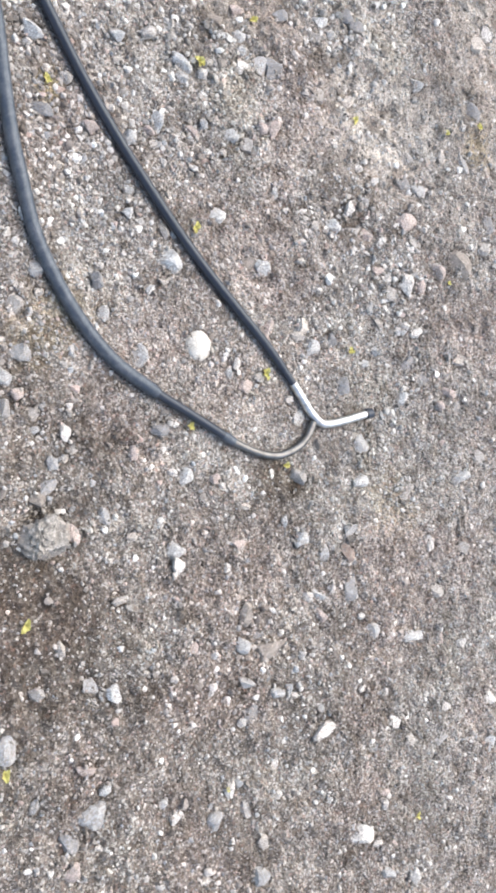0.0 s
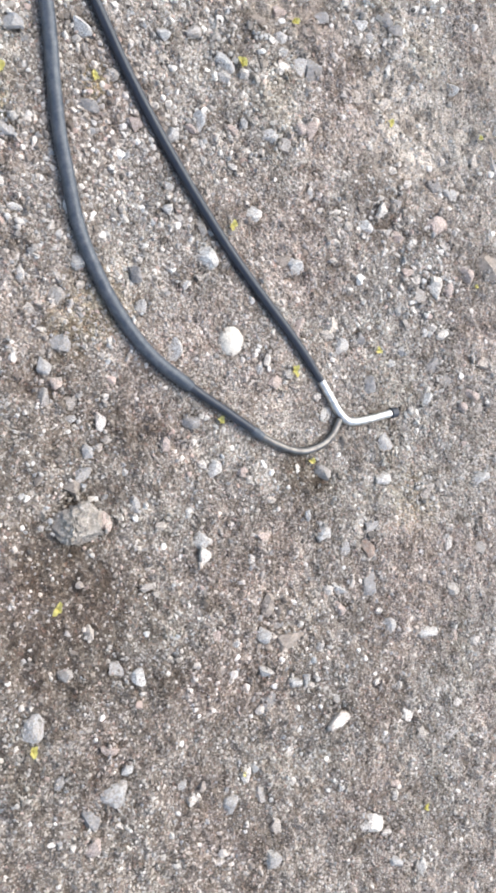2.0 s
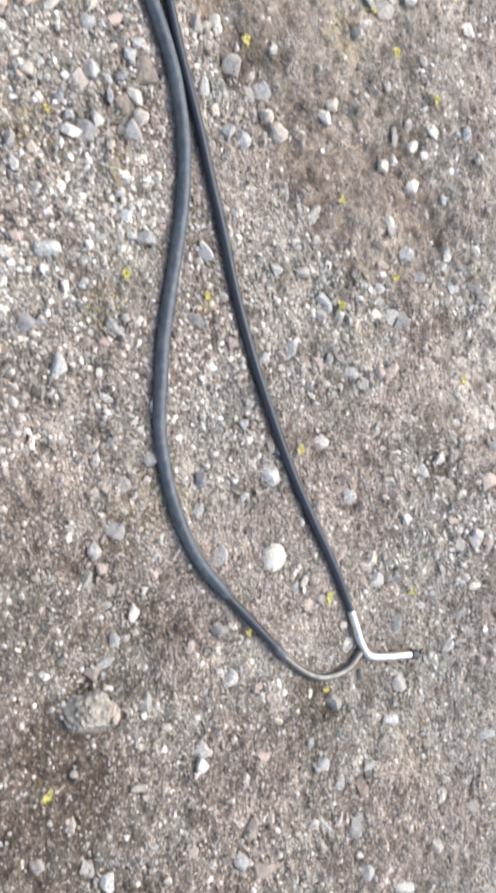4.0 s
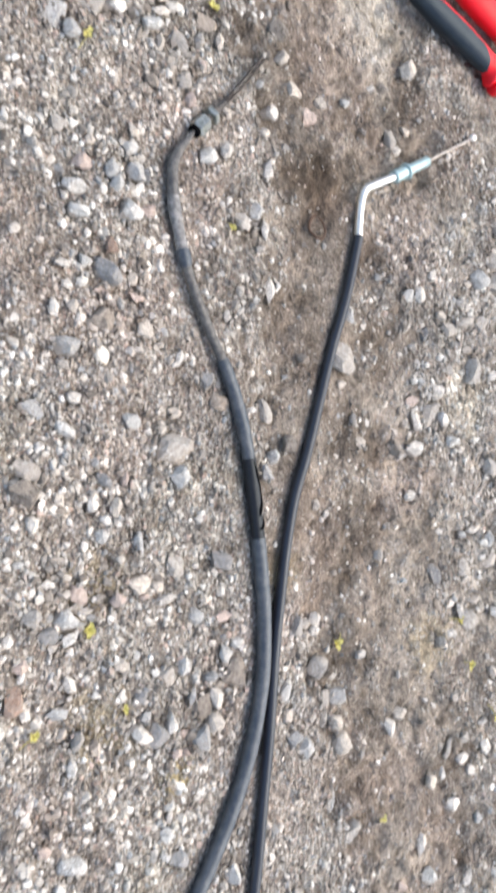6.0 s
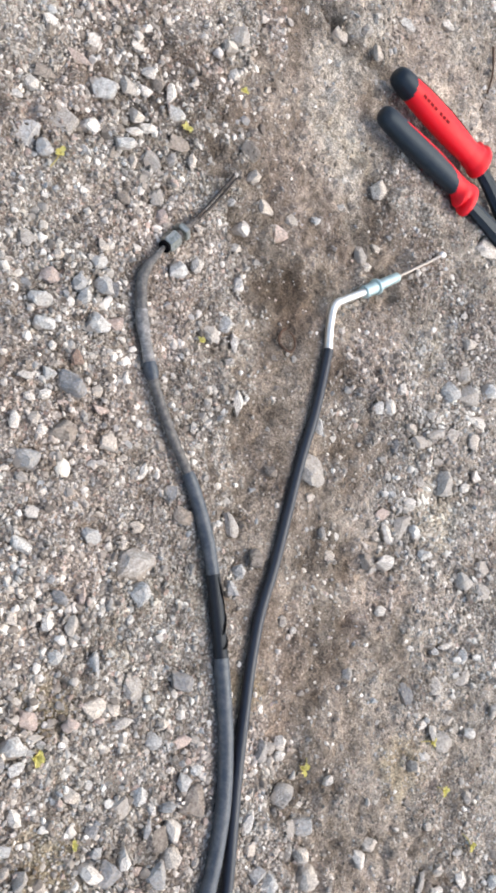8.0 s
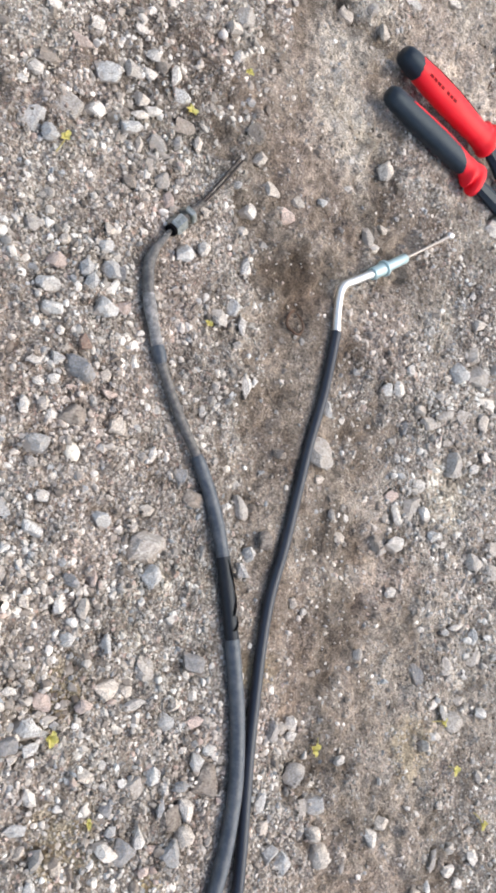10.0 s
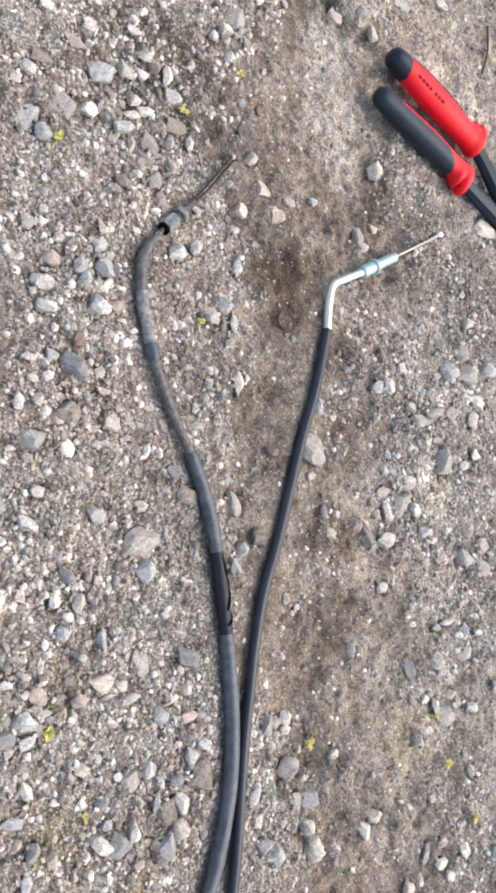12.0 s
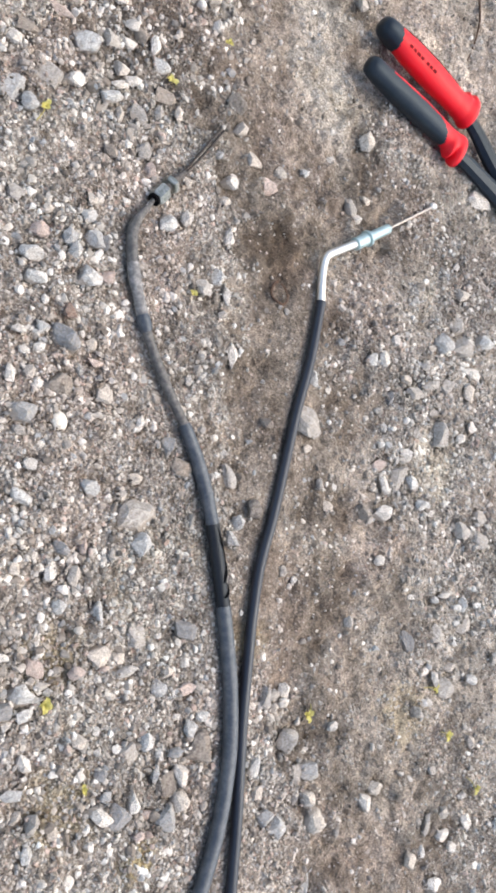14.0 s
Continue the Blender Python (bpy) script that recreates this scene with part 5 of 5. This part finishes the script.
    small(0.352, -0.322, 0.0066, 0.0056, 150, "white")
    small(0.486, -0.024, 0.0070, 0.0053, 4, "white")
    small(0.129, -0.662, 0.0071, 0.0051, 117, "white")
    small(0.224, -0.338, 0.0066, 0.0056, 60, "cream")
    small(0.305, -0.590, 0.0064, 0.0057, 51, "white")
    small(0.372, 0.022, 0.0067, 0.0054, 15, "cream")
    small(0.233, -0.310, 0.0063, 0.0058, 111, "cream")
    small(0.486, -0.084, 0.0069, 0.0052, 176, "pale")
    small(0.492, -0.216, 0.0070, 0.0051, 12, "white")
    small(0.149, -0.556, 0.0064, 0.0056, 127, "white")
    small(0.228, 0.153, 0.0060, 0.0059, 14, "cream")
    small(0.313, 0.100, 0.0070, 0.0051, 17, "grey")
    small(0.336, -0.455, 0.0082, 0.0043, 130, "cream")
    small(0.212, -0.026, 0.0075, 0.0048, 74, "pink")
    small(0.106, -0.589, 0.0064, 0.0056, 159, "pale")
    small(0.261, -0.514, 0.0070, 0.0051, 150, "white")
    small(0.121, -0.433, 0.0061, 0.0057, 146, "cream")
    small(0.182, 0.031, 0.0064, 0.0054, 173, "grey")
    small(0.306, -0.286, 0.0077, 0.0045, 141, "cream")
    small(0.231, -0.084, 0.0070, 0.0050, 99, "cream")
    small(0.188, 0.060, 0.0073, 0.0046, 76, "cream")
    small(0.183, 0.080, 0.0079, 0.0043, 171, "white")
    small(0.173, -0.355, 0.0068, 0.0049, 155, "cream")
    small(0.413, 0.214, 0.0066, 0.0050, 8, "white")
    small(0.119, -0.409, 0.0067, 0.0049, 154, "pale")
    small(0.291, -0.334, 0.0061, 0.0054, 131, "cream")
    small(0.170, -0.105, 0.0059, 0.0055, 169, "white")
    small(0.202, 0.143, 0.0057, 0.0057, 76, "cream")
    small(0.218, 0.201, 0.0061, 0.0053, 157, "pale")
    small(0.182, -0.726, 0.0058, 0.0055, 149, "white")
    small(0.182, 0.222, 0.0072, 0.0044, 7, "pale")
    small(0.360, -0.431, 0.0073, 0.0043, 145, "white")
    small(0.183, -0.518, 0.0056, 0.0054, 22, "white")
    small(0.382, 0.000, 0.0063, 0.0048, 88, "cream")
    small(0.306, -0.361, 0.0064, 0.0048, 128, "white")
    small(0.168, -0.705, 0.0067, 0.0045, 153, "white")
    small(0.240, -0.399, 0.0078, 0.0039, 135, "cream")
    small(0.193, 0.072, 0.0060, 0.0049, 17, "white")
    small(-0.020, -0.608, 0.0058, 0.0051, 117, "white")
    small(0.192, 0.054, 0.0060, 0.0049, 168, "white")
    small(0.242, -0.164, 0.0066, 0.0044, 177, "pink")
    small(0.235, -0.171, 0.0058, 0.0050, 16, "pink")
    small(0.266, -0.383, 0.0055, 0.0053, 27, "pale")
    small(0.252, -0.136, 0.0064, 0.0045, 88, "white")
    small(0.097, -0.735, 0.0065, 0.0044, 152, "pale")
    small(0.173, -0.285, 0.0059, 0.0047, 50, "white")
    small(0.143, -0.413, 0.0054, 0.0050, 148, "white")
    small(0.496, 0.076, 0.0060, 0.0045, 13, "white")
    small(0.068, -0.559, 0.0059, 0.0045, 129, "white")
    small(0.128, -0.433, 0.0062, 0.0043, 144, "cream")
    small(0.332, -0.128, 0.0053, 0.0050, 154, "cream")
    small(0.224, -0.222, 0.0058, 0.0045, 151, "pale")
    small(0.291, 0.173, 0.0052, 0.0051, 172, "cream")
    small(0.194, -0.317, 0.0070, 0.0037, 55, "white")
    small(0.088, -0.604, 0.0055, 0.0048, 135, "white")
    small(0.348, -0.422, 0.0061, 0.0043, 152, "white")
    small(0.229, -0.003, 0.0051, 0.0050, 97, "white")
    small(0.186, 0.070, 0.0059, 0.0043, 173, "white")
    small(0.277, -0.168, 0.0053, 0.0047, 67, "cream")
    small(0.187, -0.029, 0.0078, 0.0032, 89, "white")
    small(0.213, -0.367, 0.0056, 0.0044, 155, "white")
    small(0.228, -0.202, 0.0060, 0.0041, 63, "white")
    small(0.192, -0.094, 0.0059, 0.0042, 165, "blue")
    small(0.214, 0.062, 0.0057, 0.0042, 100, "grey")
    small(0.101, -0.299, 0.0057, 0.0041, 155, "white")
    small(0.217, -0.117, 0.0049, 0.0048, 62, "pale")
    small(0.216, -0.127, 0.0049, 0.0048, 86, "white")
    small(0.460, -0.079, 0.0055, 0.0042, 177, "white")
    small(0.154, -0.063, 0.0056, 0.0041, 10, "pale")
    small(0.138, -0.106, 0.0049, 0.0047, 165, "white")
    small(0.250, 0.156, 0.0055, 0.0041, 18, "white")
    small(0.265, -0.120, 0.0053, 0.0040, 176, "white")
    small(0.356, -0.057, 0.0046, 0.0045, 167, "white")
    small(0.239, 0.042, 0.0051, 0.0039, 170, "cream")
    small(0.252, -0.108, 0.0045, 0.0044, 78, "white")
    small(0.202, 0.068, 0.0061, 0.0031, 175, "pink")
    small(0.324, 0.289, 0.0049, 0.0038, 179, "white")
    small(0.198, 0.096, 0.0044, 0.0041, 99, "white")
    small(0.296, 0.006, 0.0042, 0.0041, 82, "white")
    small(0.122, -0.454, 0.0047, 0.0037, 132, "pale")
    small(0.222, 0.013, 0.0049, 0.0025, 164, "cream")
    small(0.256, -0.076, 0.0037, 0.0033, 18, "white")
    small(0.315, 0.195, 0.0060, 0.0050, 20, "blue")
    me = bpy.data.meshes.new("small_stones")
    me.from_pydata(verts, [], faces)
    for k in kinds:
        me.materials.append(CHIP[k])
    me.polygons.foreach_set("material_index", [k for k, n in slots for _ in range(n)])
    me.update()
    for shape in shapes:
        bpy.data.meshes.remove(shape)
    return tagged(new("small_stones", me), "scattered small white, cream, grey and bluish stone chips", "gravel", kind="stuff")


build_small_stones()


# ---- fallen blossoms and twigs ----
def blossom(x, y, size, turn, stalk=0.0):
    rnd = random.Random(int(1000 * x + 7000 * y))
    z = float(height_of(np.array([x]), np.array([y]))[0]) + 0.0016
    PLACED.append((x, y, 0.0025))
    ob = thing("fallen_blossom", x, y, z - 0.001, "small crumpled yellow blossom fallen on the soil", "blossom", "fallen yellow blossoms")
    for k in range(5 + int(turn) % 2):
        a = radians(turn) + k * 2 * math.pi / 5.3 + rnd.uniform(-0.7, 0.7)
        tip = size * rnd.uniform(0.28, 0.64)
        lift = rnd.uniform(0.2, 1.3)
        bm, rows = bmesh.new(), []
        for i in range(5):
            s = i / 4
            half = 0.22 * size * math.sin(math.pi * min(0.93, 0.15 + 0.8 * s))
            c = Vector((x + math.cos(a) * tip * s, y + math.sin(a) * tip * s, z + lift * size * 0.35 * math.sin(2.2 * s)))
            n = Vector((-math.sin(a), math.cos(a), 0))
            rows.append([bm.verts.new(c + n * half * j + Vector((0, 0, 0.12 * size * abs(j)))) for j in (-1, 0, 1)])
        for p, q in zip(rows, rows[1:]):
            for j in range(2):
                bm.faces.new((p[j], p[j + 1], q[j + 1], q[j]))
        bmesh.ops.solidify(bm, geom=bm.faces[:], thickness=0.00025)
        part("petal", bm, PETAL, ob)
    if stalk:
        a = radians(turn + 200)
        end = Vector((x + math.cos(a) * stalk, y + math.sin(a) * stalk, z))
        part("stalk", sweep(spline([(x, y, z + 0.0006), tuple(Vector((x, y, z)).lerp(end, 0.5) + Vector((0.0008, 0.0006, 0.0008))), tuple(end)], 4), 0.00035, 6), STALK, ob, "thin dry stalk")


for where, size, stalk in (((0.203, 0.195), 0.0065, 0.010), ((0.283, 0.230), 0.0065, 0.0), ((0.327, 0.266), 0.0055, 0.0), ((0.292, 0.110), 0.0050, 0.0),
                           ((0.358, -0.137), 0.0075, 0.007), ((0.478, -0.173), 0.0070, 0.006), ((0.501, -0.213), 0.0080, 0.012), ((0.554, -0.120), 0.0055, 0.0),
                           ((0.474, -0.141), 0.0060, 0.016), ((0.189, -0.099), 0.0080, 0.0), ((0.207, -0.142), 0.0050, 0.0), ((0.211, -0.240), 0.0070, 0.0),
                           ((0.257, -0.271), 0.0055, 0.0), ((0.386, -0.252), 0.0055, 0.0), ((0.412, -0.316), 0.0060, 0.0), ((0.156, -0.143), 0.0060, 0.008)):
    blossom(*where, size, 1000 * (where[0] + where[1]) % 360, stalk)
for where, size, stalk in (((0.353, -0.315), 0.0070, 0.0), ((0.445, -0.411), 0.0065, 0.0), ((0.553, -0.485), 0.0060, 0.0), ((0.516, -0.468), 0.0050, 0.0),
                           ((0.280, -0.388), 0.0065, 0.0), ((0.257, -0.488), 0.0075, 0.0), ((0.192, -0.474), 0.0055, 0.0), ((0.228, -0.543), 0.0055, 0.0),
                           ((0.039, -0.480), 0.0075, 0.0), ((0.054, -0.658), 0.0045, 0.0), ((0.137, -0.814), 0.0060, 0.0), ((0.323, -0.524), 0.0060, 0.0),
                           ((0.436, -0.551), 0.0050, 0.0), ((-0.023, -0.529), 0.0065, 0.0)):
    blossom(*where, size, 1000 * (where[0] - where[1]) % 360, stalk)


def twig(pts, r, label, material=TWIG):
    x, y = pts[0]
    ob = part("twig", sweep(spline([(*p, float(height_of(np.array([p[0]]), np.array([p[1]]))[0]) + 0.8 * r) for p in pts], 5), lambda s: r * (1 - 0.5 * s), 7), material, new("holder"))
    PLACED.extend((p[0], p[1], 0.004) for p in pts)
    holder = ob.parent
    ob.parent = None
    bpy.data.objects.remove(holder)
    return tagged(ob, label, "twig")


twig([(0.360, 0.126), (0.3555, 0.123), (0.3545, 0.117), (0.357, 0.112), (0.361, 0.111), (0.3645, 0.115), (0.3645, 0.121), (0.3615, 0.1245)], 0.0010, "curled dark twig lying on trodden earth")
twig([(0.598, 0.388), (0.595, 0.365), (0.591, 0.346), (0.582, 0.332)], 0.0010, "long thin dark twig on pale soil")


twig([(0.722, -0.035), (0.711, -0.066), (0.699, -0.099), (0.688, -0.130)], 0.0016, "straight pale dry stick lying on the soil", PALE_STICK)


def build_dark_form(x, y, outer, thick):
    """An unidentified dark form, given the shape of a ribbed tyre on its side."""
    tyre = thing("dark_round_form", x, y, 0.0, "unidentified dark object, shaped as a small black tyre lying flat", "tyre")
    z = float(height_of(np.array([x]), np.array([y]))[0]) + 0.85 * thick
    bm, rings = bmesh.new(), []
    for i in range(72):
        a = 2 * math.pi * i / 72
        ring = []
        for j in range(16):
            b = 2 * math.pi * j / 16
            rib = 1 + (0.03 if (i // 2 + j) % 2 and math.cos(b) > 0.5 else 0.0)
            r = outer - thick + thick * rib * math.cos(b)
            ring.append(bm.verts.new((x + r * math.cos(a), y + r * math.sin(a), z + 0.9 * thick * math.sin(b))))
        rings.append(ring)
    for i in range(72):
        for j in range(16):
            p, q = rings[i], rings[(i + 1) % 72]
            bm.faces.new((p[j], q[j], q[(j + 1) % 16], p[(j + 1) % 16]))
    part("ribbed_ring", bm, DARK_FORM, tyre)
    PLACED.append((x, y, outer))


build_dark_form(0.738, 0.092, 0.10, 0.024)


def settle():
    """Stones sit in shallow sockets: the soil has shrunk away round each of them."""
    me = ground.data
    co = np.empty(len(me.vertices) * 3, np.float32)
    me.vertices.foreach_get("co", co)
    co = co.reshape(-1, 3)
    near = np.nonzero((np.abs(co[:, 0] - 0.3) < 0.5) & (np.abs(co[:, 1] + 0.25) < 0.75))[0]
    x, y, drop = co[near, 0], co[near, 1], np.zeros(len(near), np.float32)
    for a, b, r in PLACED:
        some = np.nonzero((np.abs(x - a) < 2 * r + 0.004) & (np.abs(y - b) < 2 * r + 0.004))[0]
        d = np.hypot(x[some] - a, y[some] - b)
        drop[some] = np.maximum(drop[some], min(0.0017, 0.4 * r) * (1 - smooth(0.85 * r, 1.25 * r + 0.002, d)))
    co[near, 2] -= drop
    me.vertices.foreach_set("co", co.ravel())
    me.update()


settle()


# ---- loose grit, too many to count ----
def band(y):
    """How far the gravelly ground near the cables reaches, from and to."""
    at = [-0.99, -0.90, -0.75, -0.57, -0.42, -0.25, -0.05, 0.10, 0.26, 0.46]
    lo = np.interp(y, at, [0.05, 0.00, -0.05, -0.11, -0.05, 0.02, 0.07, 0.09, 0.11, 0.36])
    hi = np.interp(y, at, [0.17, 0.25, 0.38, 0.54, 0.68, 0.76, 0.76, 0.66, 0.65, 0.66])
    return lo, hi


def scatter(name, per_square_metre, small, large, power, rounds, sunk, thin, seed, clear, label, material):
    """Angular grains in one mesh: positions by chance, thinned by thin(x, y)."""
    rng = np.random.default_rng(seed)
    n = int(per_square_metre * 0.90 * 1.47)
    x, y = rng.uniform(-0.13, 0.77, n), rng.uniform(-1.0, 0.47, n)
    lo, hi = band(y)
    edge = smooth(-0.03, 0.03, np.minimum(x - lo, hi - x))
    keep = rng.uniform(0, 1, n) < thin(x, y) * edge * (1 - 0.7 * spots_of(x, y))
    x, y = x[keep], y[keep]
    u = rng.uniform(0, 1, len(x))
    r = 0.5 * (small ** -power + u * (large ** -power - small ** -power)) ** (-1 / power)
    if not clear:
        ok = np.minimum(chain_distance(x, y, NEW_LINE + NEW_ELBOW)[0], chain_distance(x, y, OLD_LINE + OLD_BEND)[0]) > 0.0044
        x, y, r = x[ok], y[ok], r[ok]
    if clear:
        ok = np.minimum(chain_distance(x, y, NEW_LINE + NEW_ELBOW)[0], chain_distance(x, y, OLD_LINE + OLD_BEND)[0]) > 0.0035 + 0.9 * r
        ok &= chain_distance(x, y, NEW_TUBE + [(0.46, 0.173)])[0] > 0.003 + r
        for a, b, q in PLACED:
            ok &= np.hypot(x - a, y - b) > 0.75 * q + 0.6 * r
        x, y, r = x[ok], y[ok], r[ok]
    n = len(x)
    bm = bmesh.new()
    if rounds:
        bmesh.ops.create_icosphere(bm, subdivisions=rounds, radius=1.0)
    else:
        bmesh.ops.create_cone(bm, cap_ends=True, cap_tris=True, segments=4, radius1=1.0, radius2=0.75, depth=1.3)
        bmesh.ops.delete(bm, geom=[f for f in bm.faces if f.normal.z < -0.9], context="FACES_ONLY")
        bmesh.ops.triangulate(bm, faces=bm.faces[:])
    bm.verts.ensure_lookup_table()
    base = np.array([v.co[:] for v in bm.verts])
    tri = np.array([[v.index for v in f.verts] for f in bm.faces])
    bm.free()
    kinds = []
    for k in range(24):
        b = base.copy()
        for _ in range(8):
            d = rng.normal(size=3)
            d /= np.linalg.norm(d)
            b -= np.maximum(b @ d - rng.uniform(0.42, 0.78), 0)[:, None] * d
        kinds.append(b * (1 + (0.06 if rounds == 2 else 0.09 if clear else 0.14) * rng.normal(size=(len(b), 1))))
    kinds = np.array(kinds)
    v = kinds[rng.integers(0, 24, n)] * (r[:, None] * rng.uniform(0.78, 1.25, (n, 3)) * [1.1, 1.0, 0.95])[:, None, :]
    tilt, turn = rng.normal(0, 0.45, n), rng.uniform(0, 2 * np.pi, n)
    c, s = np.cos(tilt)[:, None], np.sin(tilt)[:, None]
    v = np.stack([v[..., 0], c * v[..., 1] - s * v[..., 2], s * v[..., 1] + c * v[..., 2]], -1)
    c, s = np.cos(turn)[:, None], np.sin(turn)[:, None]
    v = np.stack([c * v[..., 0] - s * v[..., 1], s * v[..., 0] + c * v[..., 1], v[..., 2]], -1)
    v += np.stack([x, y, height_of(x, y) + sunk * r], -1)[:, None, :]
    faces = (tri[None] + (np.arange(n) * len(base))[:, None, None]).reshape(-1, 3)
    return tagged(mesh_object(name, v.reshape(-1, 3), faces, material, flat=True), label, "gravel", kind="stuff")


def stony(x, y):
    """How thickly the larger grit lies: dense to the old cable's outer side and past the rut, thin in the rut."""
    left = smooth(0.02, -0.05, x - 0.29 + 0.25 * np.minimum(0, y + 0.18)) * smooth(-0.42, -0.2, y)
    heap = 2.2 * np.exp(-(((x - 0.505) / 0.065) ** 2 + ((y - 0.045) / 0.10) ** 2))
    heap += 0.8 * np.exp(-(((x - 0.22) / 0.10) ** 2 + ((y - 0.25) / 0.08) ** 2))
    heap += 0.7 * np.exp(-(((x - 0.46) / 0.09) ** 2 + ((y + 0.40) / 0.10) ** 2))
    heap += 0.8 * np.exp(-(((x - 0.52) / 0.06) ** 2 + ((y - 0.39) / 0.05) ** 2))
    for a, b, r in ((0.405, -0.455, 0.03), (0.40, -0.51, 0.03), (0.36, -0.30, 0.035), (0.478, -0.36, 0.03), (0.118, -0.59, 0.04)):
        heap += np.exp(-((x - a) ** 2 + (y - b) ** 2) / r ** 2)
    patch = 0.5 + 0.5 * lattice(x * 28, y * 28, 41)
    early = smooth(-0.22, -0.38, y)
    return np.clip((0.36 - 0.20 * early + 0.75 * left + 0.8 * heap) * (0.15 + 1.5 * patch * patch), 0, 1) * (1 - 0.9 * soil_of(x, y))


scatter("coarse_grit", 21000, 0.0038, 0.0066, 2.4, 2, -0.02, stony, 51, True, "scattered mixed stone chips of beige, grey, white and pink", GRIT)
scatter("medium_grit", 86000, 0.0024, 0.0048, 2.2, 1, 0.0, lambda x, y: np.clip(stony(x, y) + 0.08 * (1 - soil_of(x, y)), 0, 1), 52, True, "scattered small stone chips of mixed colours", GRIT)
scatter("fine_grit", 190000, 0.0015, 0.0036, 2.0, 0, 0.05, lambda x, y: 1 - 0.90 * soil_of(x, y), 53, False, "loose fine grit of mixed colours", FINE)
